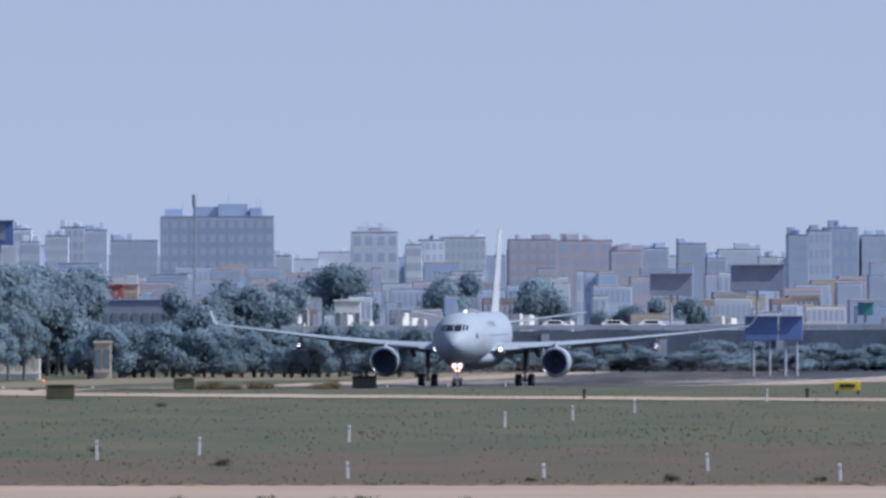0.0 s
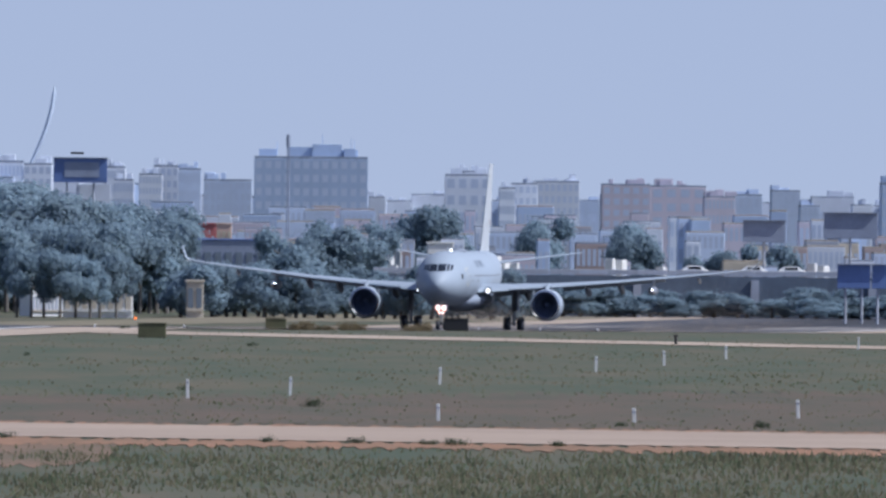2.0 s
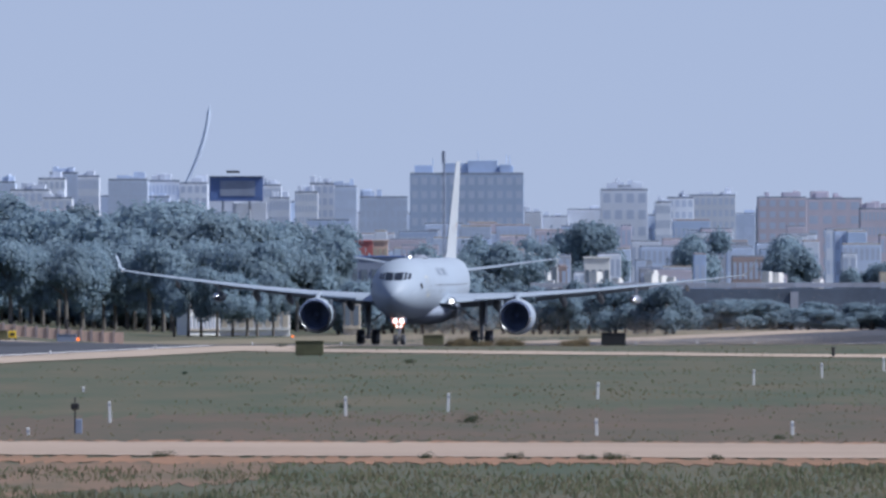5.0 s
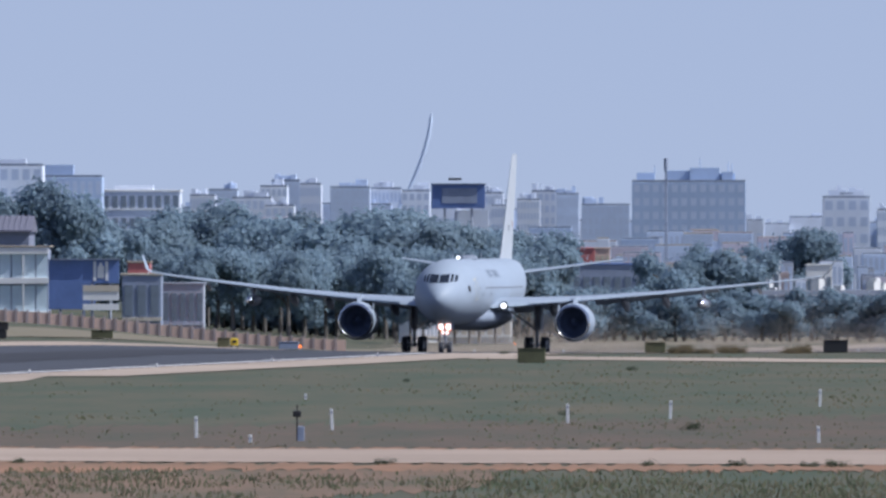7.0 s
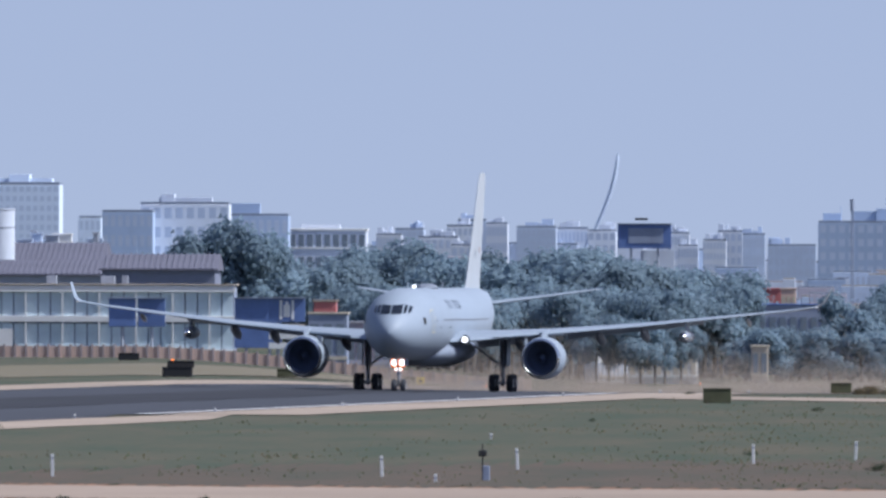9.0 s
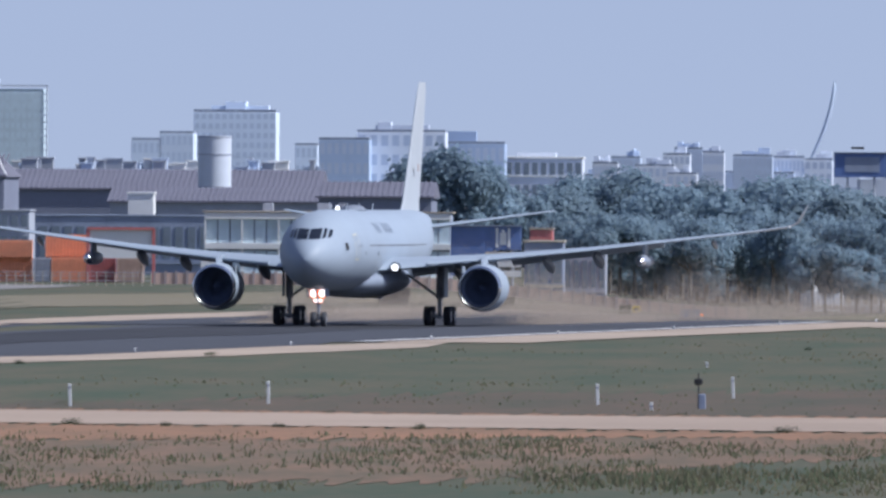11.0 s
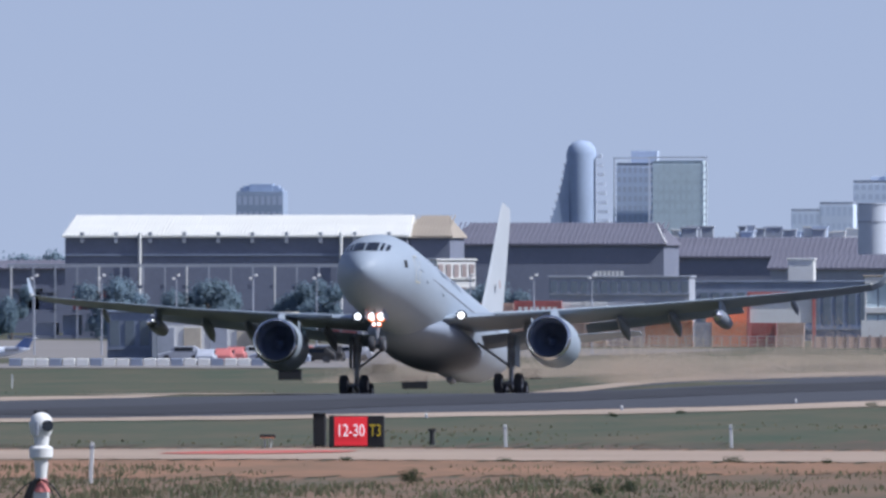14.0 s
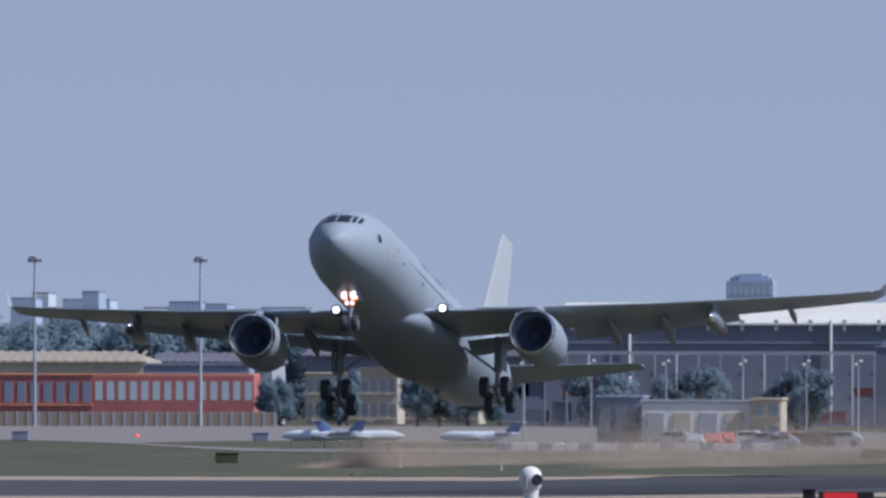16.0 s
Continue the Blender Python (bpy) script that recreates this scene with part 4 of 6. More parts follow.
    block("dark_office", "dark glass office building with flat roof", -1110, -1000, 122, 3330, M["hazed_dark"], 12, 5, 8, "offices beyond the wood", window=M["hazed_window"], roof=M["far_roof"], extra=((-0.22, 0.5, 18),))
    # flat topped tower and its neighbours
    block("office_tower", "flat topped hazy blue office tower", -1552, -1406, 176, 4400, M["hazed_tower"], 20, 14, 12, "distant towers", window=M["hazed_tower_pane"], roof=M["far_roof"], extra=((0.05, 0.7, 7), (0.0, 0.25, 14)))
    block("office_tower", "low hazy office wing beside a tower", -1612, -1552, 138, 4300, M["hazed_tower"], 18, 7, 6, "distant towers", window=M["hazed_tower_pane"], roof=M["far_roof"])
    block("office_tower", "small hazy office block", -1662, -1610, 126, 4300, M["hazed_tower"], 18, 6, 5, "distant towers", window=M["hazed_tower_pane"], roof=M["far_roof"])
    block("office_tower", "small hazy office block", -1372, -1332, 118, 4350, M["hazed_tower"], 18, 6, 4, "distant towers", window=M["hazed_tower_pane"], roof=M["far_roof"])
    t = block("twin_tower", "glass twin tower with an open frame on its roof", -1972, -1905, 206, 4200, M["hazed_grey"], 18, 16, 7, "distant towers", window=M["hazed_window"], roof=M["far_roof"], extra=((0.2, 0.7, 22),))
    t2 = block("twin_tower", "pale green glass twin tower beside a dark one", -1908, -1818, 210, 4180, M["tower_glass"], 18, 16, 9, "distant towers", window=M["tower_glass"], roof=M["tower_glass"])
    for tw, ww in ((t, 67), (t2, 90)):
        k = 4.2 / FOCAL
        h = 8 + 208 * k - tw.location.z
        for ex in (-0.56, 0.56):
            bm = bmesh.new()
            bm_box(bm, ex * ww * k, -9, 0, 0.35, 0.35, h + 1.6)
            for i in range(14):
                bm_box(bm, ex * ww * k * 0.94, -9, h * (0.4 + 0.045 * i), ww * k * 0.08, 0.3, 0.25)
            part("outer_frame", bm, M["hazed_pale"], tw, "pale open outer frame")
        bm = bmesh.new()
        bm_box(bm, 0, -9, h + 1.3, ww * k * 1.12, 0.35, 0.35)
        part("roof_frame", bm, M["hazed_pale"], tw, "pale open roof frame")
    round_tower()
    bt = block("rounded_tower", "dark hazy tower with a stepped rounded top", -2750, -2656, 158, 4300, M["tower_stone"], 14, 8, 8, "distant towers", window=M["hazed_window"], roof=M["tower_stone"], extra=((0, 0.9, 6), (0, 0.76, 10), (0, 0.5, 13)))
    for u0, u1, top in ((-3400, -3365, 138), (-3375, -3345, 128), (-3420, -3385, 108), (-3530, -3490, 92), (-3555, -3525, 84)):
        far_block(u0, u1, top, 4400, M["hazed_grey"], 9, 5)
    for u0, u1, top in ((-4028, -3985, 128), (-3990, -3960, 138), (-3960, -3945, 112), (-3935, -3850, 126), (-3900, -3870, 140), (-3850, -3800, 106), (-3790, -3740, 112), (-3745, -3690, 122), (-3680, -3640, 118), (-3640, -3560, 108), (-3580, -3500, 112)):
        far_block(u0, u1, top, rng.uniform(4200, 4600), rng.choice((G, D, P)), 7, 5)
    pylon()


def round_tower():
    k = 4.25 / FOCAL
    p = spot(-2034, 4250)
    b = thing("round_tower", "dark bullet-shaped tower with stepped side and white stair", "building", "distant towers", at=Matrix.Translation(p))
    h = 8 + 252 * k - p.z
    r = 27 * k
    bm = bmesh.new()
    bm_loft(bm, [[(x, z, zz) for x, _, z in circle(0, 0, 0, rr, 20)] for zz, rr in ((0, r), (h - r * 0.9, r), (h - r * 0.45, r * 0.88), (h - r * 0.15, r * 0.6), (h, r * 0.2))])
    part("shaft", bm, M["tower_stone"], b, smooth=True)
    for i in range(10):
        w = (2 + 34 * (1 - i / 9.5) ** 1.4) * k
        bm = bmesh.new()
        bm_box(bm, -r - w / 2 + 0.4, 0.02 * i, h * (0.45 + 0.042 * i), w + 0.8, r * (1.6 - 0.02 * i), h * 0.044)
        part("terrace", bm, M["tower_stone"], b)
        bm = bmesh.new()
        bm_box(bm, -r - w + 0.1, -r * 0.84, h * (0.45 + 0.042 * i) + h * 0.03, 0.5, 0.3, h * 0.014)
        part("parapet", bm, M["hazed_pale"], b)
    for i in range(11):
        bm = bmesh.new()
        bm_box(bm, r + (5 + (10 - i) * 1.0) * k, 0, h * (0.38 + i * 0.052), (8 + (10 - i) * 1.8) * k, 2, h * 0.02)
        part("stair_landing", bm, M["hazed_pale"], b, "pale open stair landing")
    bm = bmesh.new()
    bm_box(bm, r - 0.1, -r * 0.5, h * 0.3, 2.2 * k, 0.6, h * 0.6)
    part("edge_fin", bm, M["hazed_pale"], b, "pale edge fin")
    bm = bmesh.new()
    bm_box(bm, 0, 0, 0, 190 * k, 16, h * 0.3)
    part("podium", bm, M["hazed_grey"], b)


def pylon():
    k = 4.7 / FOCAL
    p = spot(-438, 4700)
    rings = []
    for i in range(15):
        t = i / 14
        z = (8 + (70 + 166 * t) * k) - p.z
        x = (-34 + 58 * math.sin(t * 1.5) - 3 * t) * k
        r = (1.6 + 2.6 * math.sin(min(1, t * 1.05) * 2.6)) * k if t < 0.97 else 0.8 * k
        rings.append([(x + r * a, r * c, z) for a, c in ((1, 0), (0, 1), (-1, 0), (0, -1))])
    bm = bmesh.new()
    bm_loft(bm, [[(q[0] - 2, q[1], 0) for q in rings[0]]] + rings)
    o = part("bridge_pylon", bm, M["pylon"], None, "slender curved bridge pylon in painted haze against the sky")
    o.matrix_basis = Matrix.Translation(p)
    tagged(o, category="bridge pylon")


def billboard(name, label, u0, u1, v0, v1, d, face, legs=2, group="billboards", trim=None):
    k = d / 1000 / FOCAL
    x, w = (u0 + u1) / 2 * k, (u1 - u0) * k
    z = gz(x, d)
    b = thing(name, label, "billboard", group, at=Matrix.Translation((x, d, z)))
    za, zb = 8 + v0 * k - z, 8 + v1 * k - z
    bm = bmesh.new()
    bm_box(bm, 0, 0, za, w, 0.35, zb - za, 0, 0.04)
    part("board", bm, face, b)
    bm = bmesh.new()
    bm_box(bm, 0, -0.2, zb, w + 0.2, 0.8, 0.12)
    part("top_rail", bm, trim or M["slate"], b)
    for i in range(legs):
        bm = bmesh.new()
        bm_rod(bm, ((i - (legs - 1) / 2) * w * 0.5, 0.2, -0.3), ((i - (legs - 1) / 2) * w * 0.5, 0.2, za + 0.3), 0.18, seg=8)
        part("post", bm, M["grey_wall"], b)
    return b, k, za, zb, w


def bars(parent, k, rects, material, y, name="lettering_bar", label="plain bar of lettering"):
    for x0, x1, z0, z1 in rects:
        bm = bmesh.new()
        bm_box(bm, (x0 + x1) / 2, y, z0, x1 - x0, 0.06, z1 - z0)
        part(name, bm, material, parent, label)


def middle_ground():
    rng = random.Random(21)
    # billboards
    b, k, za, zb, w = billboard("billboard", "large dark blue roadside billboard above the trees", -417, -322, 66, 109, 2950, M["bluebox"])
    bars(b, k, ((-w * 0.3, w * 0.35, za + 0.8, zb - 0.6),), M["slate"], -0.22)
    bm = bmesh.new()
    bm_box(bm, -0.5, 0, zb + 0.6, 2.0, 0.6, 0.35)
    part("roof_lamp", bm, M["black"], b)
    bm = bmesh.new()
    bm_box(bm, 2.0, 3, 0, 5.2, 4, za - 0.3)
    part("support_block", bm, M["hazed_pale"], b)
    for u0, u1, v0, v1 in ((804, 879, -28, 10), (947, 1042, -20, 25)):
        billboard("billboard", "back of a dark slate billboard on posts", u0, u1, v0, v1, 2720, M["slate"], 1)
    billboard("billboard", "plain deep blue billboard on posts", 972, 1030, -108, -66, 2440, M["bluebox"], 2)
    billboard("billboard", "plain deep blue billboard on posts", 1033, 1074, -108, -66, 2440, M["bluebox"], 2)
    billboard("teal_sign", "teal green sign board", 1172, 1200, -64, -42, 2600, M["teal"], 1)
    # road on a low bridge, with cars
    k = 2.6 / FOCAL
    zg = gz(20, 2600)
    b = thing("road_bridge", "long pale road parapet on a dark embankment", "bridge", kind="structure")
    for i in range(30):
        bm = bmesh.new()
        u = 150 + i * 52
        bm_box(bm, (u + 26) * k, 2600, 8 - 88 * k, 52 * k - 0.05, 0.4, 9 * k, 0, 0.03)
        part("parapet", bm, M["grey_wall"], b)
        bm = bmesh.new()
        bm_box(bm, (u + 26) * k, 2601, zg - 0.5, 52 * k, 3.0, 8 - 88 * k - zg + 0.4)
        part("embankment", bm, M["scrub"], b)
        if i % 4 == 1:
            bm = bmesh.new()
            bm_box(bm, u * k, 2599.4, zg - 0.4, 14 * k, 0.8, 8 - 90 * k - zg)
            part("pier", bm, M["grey_wall"], b)
    # mast
    p = spot(-2, 2700)
    m = thing("lattice_mast", "tall thin grey radio mast among the trees", "mast", at=Matrix.Translation(p))
    hm = 8 + 153 * 2.7 / FOCAL - p.z
    for a in range(3):
        bm = bmesh.new()
        c, s = 0.22 * math.cos(a * 2.094), 0.22 * math.sin(a * 2.094)
        bm_rod(bm, (c, s, -0.3), (c * 0.6, s * 0.6, hm), 0.11, 0.08, 6)
        part("mast_leg", bm, M["slate"], m)
    for i in range(12):
        bm = bmesh.new()
        bm_box(bm, 0, 0, hm * (i + 0.5) / 12, 0.42, 0.42, 0.1)
        part("brace", bm, M["slate"], m)
    bm = bmesh.new()
    bm_rod(bm, (0, 0, hm - 1.6), (0, 0, hm + 0.1), 0.28, seg=8)
    part("aerial", bm, M["slate"], m)
    # glass office with two storeys
    glass_office()
    shop_row()
    fence()
    sheds()
    containers()
    apron_things()
    red_hall()


def glass_office():
    d = 2200
    k = d / 1000 / FOCAL
    u0, u1 = -1530, -1096
    w, x = (u1 - u0) * k, (u0 + u1) / 2 * k
    z0 = gz(x, d)
    h = 8 - 2 * k - z0
    b = thing("glass_office", "two-storey glass office with white frame and flat roof", "building", at=Matrix.Translation((x, d, z0)))
    bm = bmesh.new()
    bm_box(bm, 0, 5.2, 0, w, 10, h * 0.98)
    part("core", bm, M["slate"], b)
    for z, t in ((0.0, 0.55), (h * 0.47, 0.7), (h - 0.75, 0.75)):
        bm = bmesh.new()
        bm_box(bm, 0, -0.1, z, w + 0.2, 0.6, t, 0, 0.03)
        part("white_beam", bm, M["white"], b, "white horizontal beam")
    n = 20
    me = None
    for j in range(n):
        for i in range(2):
            if me is None:
                bm = bmesh.new()
                bm_box(bm, 0, 0, 0, w / n - 0.16, 0.08, h * 0.47 - 0.75)
                me = mesh_of("pane", bm, M["tower_glass"])
            o = new("pane", me)
            o.parent = b
            o.location = (-w / 2 + w / n * (j + 0.5), 0.1, (0.55, h * 0.47 + 0.7)[i])
        if j % 3 == 0:
            bm = bmesh.new()
            bm_box(bm, -w / 2 + w / n * j, -0.25, 0, 0.2, 0.25, h)
            part("column", bm, M["white"], b, "thin white column")
    bm = bmesh.new()
    bm_box(bm, 0, 5, h, w + 0.6, 11, 0.2, 0, 0.05)
    part("roof", bm, M["beige_roof"], b)
    for xx, ww in ((-w * 0.25, 1.2), (-w * 0.02, 1.6), (w * 0.05, 0.7)):
        bm = bmesh.new()
        bm_box(bm, xx, 4, h + 0.2, ww, 1.4, 0.9, 0, 0.04)
        part("roof_unit", bm, M["grey_wall"], b)
    bm = bmesh.new()
    bm_box(bm, w * -0.46, -0.5, 0.8, 3.2, 0.12, 2.1)
    part("white_panel", bm, M["white"], b, "white poster panel")
    billboard("billboard", "blue double billboard on posts before glass office", -1318, -1270, -75, -25, 2150, M["bluebox"], 1)
    billboard("billboard", "blue double billboard on posts before glass office", -1266, -1218, -75, -25, 2150, M["bluebox"], 1)


def shop_row():
    s, k, za, zb, w = billboard("shop_sign", "blue sign with white figure over a white shop front", -1095, -1012, -112, -24, 2180, M["bluebox"], 2)
    s2, k, za, zb, w = billboard("shop_sign", "blue sign with white emblem and white panels below", -1034, -970, -66, -24, 2160, M["bluebox"], 2)
    bars(s2, k, ((-0.85, -0.55, za + 0.3, zb - 0.2), (0.5, 0.8, za + 0.3, zb - 0.2), (-0.4, 0.35, za + 0.6, zb - 0.7), (-0.2, 0.15, zb - 0.7, zb - 0.35)), M["white"], -0.2, "emblem", "plain white emblem shape")
    bars(s2, k, ((-w / 2, w / 2, za - 1.9, za - 0.2), (-w / 2, w / 2, za - 3.0, za - 2.3)), M["white"], -0.2, "white_panel", "white panel")
    bars(s2, k, ((-w / 2, w / 2, za - 0.9, za - 0.2),), M["cream"], -0.28, "cream_panel", "cream panel")
    block("shop", "red and white roadside shop", -965, -895, -52, 2190, M["slate"], 6, 1, 3, "roadside shops", roof=M["cream"])
    block("shop", "small red roofed roadside shop", -955, -915, -30, 2230, M["redbox"], 5, 1, 3, "roadside shops", roof=M["beige_roof"])
    block("shop", "low grey flat roofed shop", -895, -820, -68, 2240, M["grey_wall"], 6, 1, 5, "roadside shops")


def fence():
    """Low walls of pale panels between brick piers along the airfield's edge."""
    f = thing("boundary_wall", "low pale orange boundary wall with brick piers", "wall", kind="structure")
    d = 2100
    k = d / 1000 / FOCAL
    pm = qm = None
    for i in range(54):
        u = -1620 + i * 19.5
        p = spot(u + 9.7, d)
        if pm is None:
            bm = bmesh.new()
            bm_box(bm, 0, 0, -0.1, 19.5 * k - 0.22, 0.18, 1.35)
            pm = mesh_of("wall_panel", bm, M["brick_wall"])
            bm = bmesh.new()
            bm_box(bm, 0, 0, -0.1, 0.26, 0.34, 1.55)
            qm = mesh_of("brick_pier", bm, M["brick_post"])
        o = new("wall_panel", pm)
        o.location, o.parent = p, f
        o = new("brick_pier", qm)
        o.location, o.parent = spot(u, d), f
    # mesh fence before the containers
    g = thing("wire_fence", "low wire fence with pale posts before containers", "fence", kind="structure")
    for i in range(40):
        p = spot(-2250 + i * 16, 2060)
        bm = bmesh.new()
        bm_box(bm, p.x, p.y, p.z - 0.1, 0.1, 0.1, 1.5)
        part("fence_post", bm, M["cream"], g)
    for z in (0.5, 1.0, 1.4):
        bm = bmesh.new()
        a, c = spot(-2250, 2060), spot(-1626, 2060)
        bm_rod(bm, (a.x, a.y, z), (c.x, c.y, z), 0.025, seg=4)
        part("fence_wire", bm, M["grey_wall"], g)


def pitched(name, label, u0, u1, eave, ridge, d, depth, wall_m, roof_m, ribs=0, hip=0.0, group="", category="building"):
    """A long hall with a pitched roof that slopes towards the field."""
    u0, u1 = fit_west(u0), fit_west(u1)
    k = d / 1000 / FOCAL
    w, x = (u1 - u0) * k, (u0 + u1) / 2 * k
    z0 = gz(x, d)
    he, hr = 8 + eave * k - z0, 8 + ridge * k - z0
    b = thing(name, label, category, group, at=Matrix.Translation((x, d, z0)))
    bm = bmesh.new()
    bm_box(bm, 0, depth / 2, -0.3, w, depth, he + 0.3)
    part("wall", bm, wall_m, b)
    bm = bmesh.new()
    hw = w / 2 + 0.4
    i_ = hip * k
    bm_loft(bm, [[(-hw, -0.5, he - 0.25), (hw, -0.5, he - 0.25), (hw, -0.5, he), (-hw, -0.5, he)], [(-hw, depth / 2, he - 0.2), (hw, depth / 2, he - 0.2), (hw - i_, depth / 2, hr), (-hw + i_, depth / 2, hr)],
                 [(-hw, depth + 0.5, he - 0.25), (hw, depth + 0.5, he - 0.25), (hw, depth + 0.5, he), (-hw, depth + 0.5, he)]])
    part("roof", bm, roof_m, b)
    if ribs:
        me = None
        for i in range(ribs):
            if me is None:
                bm = bmesh.new()
                L = math.hypot(depth / 2 + 0.4, hr - he)
                bm_box(bm, 0, 0, 0, w / ribs * 0.3, L, 0.12)
                me = mesh_of("roof_rib", bm, roof_m)
            o = new("roof_rib", me)
            o.parent = b
            o.matrix_basis = Matrix.Translation((-w / 2 + w / ribs * (i + 0.5), depth / 4 - 0.2, (he + hr) / 2)) @ Matrix.Rotation(math.atan2(hr - he, depth / 2 + 0.4), 4, "X")
    return b, k, w, he, hr


def sheds():
    rng = random.Random(3)
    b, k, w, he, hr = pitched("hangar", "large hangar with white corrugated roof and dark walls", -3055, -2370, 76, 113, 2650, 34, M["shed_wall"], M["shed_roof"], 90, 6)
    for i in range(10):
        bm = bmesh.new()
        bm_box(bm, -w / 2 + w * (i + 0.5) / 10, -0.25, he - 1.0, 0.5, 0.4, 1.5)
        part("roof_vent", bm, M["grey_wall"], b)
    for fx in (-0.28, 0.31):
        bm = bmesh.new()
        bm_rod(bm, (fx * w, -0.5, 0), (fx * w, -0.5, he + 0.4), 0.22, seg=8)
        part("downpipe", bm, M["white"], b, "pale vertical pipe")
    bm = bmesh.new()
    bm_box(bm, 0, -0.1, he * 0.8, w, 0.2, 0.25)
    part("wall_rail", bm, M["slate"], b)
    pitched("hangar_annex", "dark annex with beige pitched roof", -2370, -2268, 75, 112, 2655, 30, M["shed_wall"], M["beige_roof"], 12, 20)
    b, k, w, he, hr = pitched("brown_shed", "long shed with dark brown roof", -2268, -1888, 62, 100, 2800, 40, M["shed_wall"], M["hazed_brown_roof"], 44, 26)
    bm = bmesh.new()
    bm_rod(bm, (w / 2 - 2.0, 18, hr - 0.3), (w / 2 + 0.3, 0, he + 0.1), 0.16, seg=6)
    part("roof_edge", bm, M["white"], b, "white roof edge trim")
    pitched("low_shed", "long low shed with brown roof", -1890, -1330, 40, 74, 2900, 36, M["shed_wall"], M["hazed_brown_roof"], 60)
    pitched("low_shed", "long low shed with brown roof", -1700, -1130, 18, 42, 2700, 30, M["grey_wall"], M["hazed_brown_roof"], 60)
    pitched("low_shed", "long low shed with grey roof", -1330, -1130, 28, 54, 2600, 24, M["shed_wall"], M["hazed_brown_roof"], 20)
    # clutter on the sheds' roofs
    for i in range(46):
        u = rng.uniform(-1880, -1340)
        block("roof_unit", "small pale unit on a shed roof", u, u + rng.uniform(6, 34), 74 + rng.uniform(2, 18), 2940 + i * 1.3, rng.choice((M["white"], M["grey_wall"], M["hazed_grey"])), 3, group="roof units")
    # tank
    p = spot(-1514, 2850)
    k = 2.85 / FOCAL
    t = thing("storage_tank", "pale cylindrical storage tank with a dark band", "tank", at=Matrix.Translation(p))
    r, h = 29.5 * k, 8 + 134 * k - p.z
    bm = bmesh.new()
    bm_rod(bm, (0, 0, 0), (0, 0, h), r, seg=32)
    part("shell", bm, M["hazed_pale"], t, smooth=True)
    for z in (0.35, 0.6, 0.85, 0.985):
        bm = bmesh.new()
        bm_rod(bm, (0, 0, h * z), (0, 0, h * z + 0.18), r + 0.07, seg=32)
        part("hoop", bm, M["grey_wall"], t)
    # white and cream office before the hangar
    block("grey_block", "grey block with dark side and rooftop pipes", -2416, -2340, 30, 2480, M["shed_wall"], 8, group="offices by the hangar", extra=((0, 0.8, 6),))
    sunward(block("grey_block", "pale grey block with rooftop pipes", -2350, -2322, 30, 2470, M["grey_wall"], 4, group="offices by the hangar", roof=M["white"]), 26)
    sunward(block("window_block", "cream block with framed rows of windows", -2318, -2232, 30, 2460, M["white"], 4, 2, 5, group="offices by the hangar", base=0.42, window=M["brick_post"]), 26)
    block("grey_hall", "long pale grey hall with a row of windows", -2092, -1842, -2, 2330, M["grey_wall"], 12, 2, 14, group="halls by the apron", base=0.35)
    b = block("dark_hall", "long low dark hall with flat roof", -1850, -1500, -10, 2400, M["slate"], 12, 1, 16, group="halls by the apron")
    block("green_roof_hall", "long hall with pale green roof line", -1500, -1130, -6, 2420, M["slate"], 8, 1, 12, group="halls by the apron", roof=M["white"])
    block("white_box", "white rooftop box on a dark hall", -1668, -1622, 30, 2420, M["white"], 5, group="halls by the apron")
    k = 2.33 / FOCAL
    for i in range(7):
        x = (-2008 + i * 7.5) * k
        bm = bmesh.new()
        bm_box(bm, x, 2330.0, 8 + 0 * k, 5.2 * k, 0.2, 10 * k)
        o = part("roof_letter_bar", bm, M["white"], None, "plain white bar of rooftop lettering")
        tagged(o, category="sign", group="rooftop lettering")
    # frame structure with storeys before the hangar
    b = thing("steel_frame_hall", "open steel frame hall with several decks", "building", at=Matrix.Translation(spot(-2780, 2520)))
    for z in (0.0, 3.4, 6.6, 9.4):
        bm = bmesh.new()
        bm_box(bm, 0, 5, z, 56, 10, 0.45)
        part("deck", bm, M["grey_wall"] if z > 9 else M["shed_wall"], b)
    for i in range(20):
        bm = bmesh.new()
        bm_box(bm, -27.5 + i * 2.9, 0, 0, 0.22, 0.22, 9.5)
        part("column", bm, M["grey_wall"] if i % 4 else M["white"], b)
    for i in range(12):
        bm = bmesh.new()
        bm_box(bm, rng.uniform(-26, 26), 4, rng.choice((0.45, 3.85)), rng.uniform(2, 5), 5, rng.uniform(1.2, 2.8))
        part("infill_panel", bm, rng.choice((M["redbox"], M["slate"], M["shed_wall"], M["grey_wall"])), b)
    # white shed with garage doors
    b = block("garage_shed", "white shed with garage doors and a yellow end", -2900, -2704, -78, 1800, M["white"], 7, group="sheds by the apron", roof=M["grey_wall"])
    h = 8 - 78 * 1.8 / FOCAL - b.location.z
    for i in range(4):
        bm = bmesh.new()
        bm_box(bm, -3.9 + i * 2.5, -3.55, 0.1, 1.6, 0.12, h * 0.72)
        part("garage_door", bm, M["cream"] if i % 2 else M["grey_wall"], b)
    block("yellow_shed", "pale yellow end shed with small windows", -2704, -2636, -74, 1798, M["yellow_pale"], 7, 2, 2, group="sheds by the apron")
    block("blue_shed", "grey blue shed with flat roof", -2980, -2900, -70, 1806, M["slate"], 7, 1, 3, group="sheds by the apron")
    block("apartment_house", "beige apartment house with square windows", -3330, -3190, -20, 2620, M["cream"], 10, 2, 9, group="beige houses")
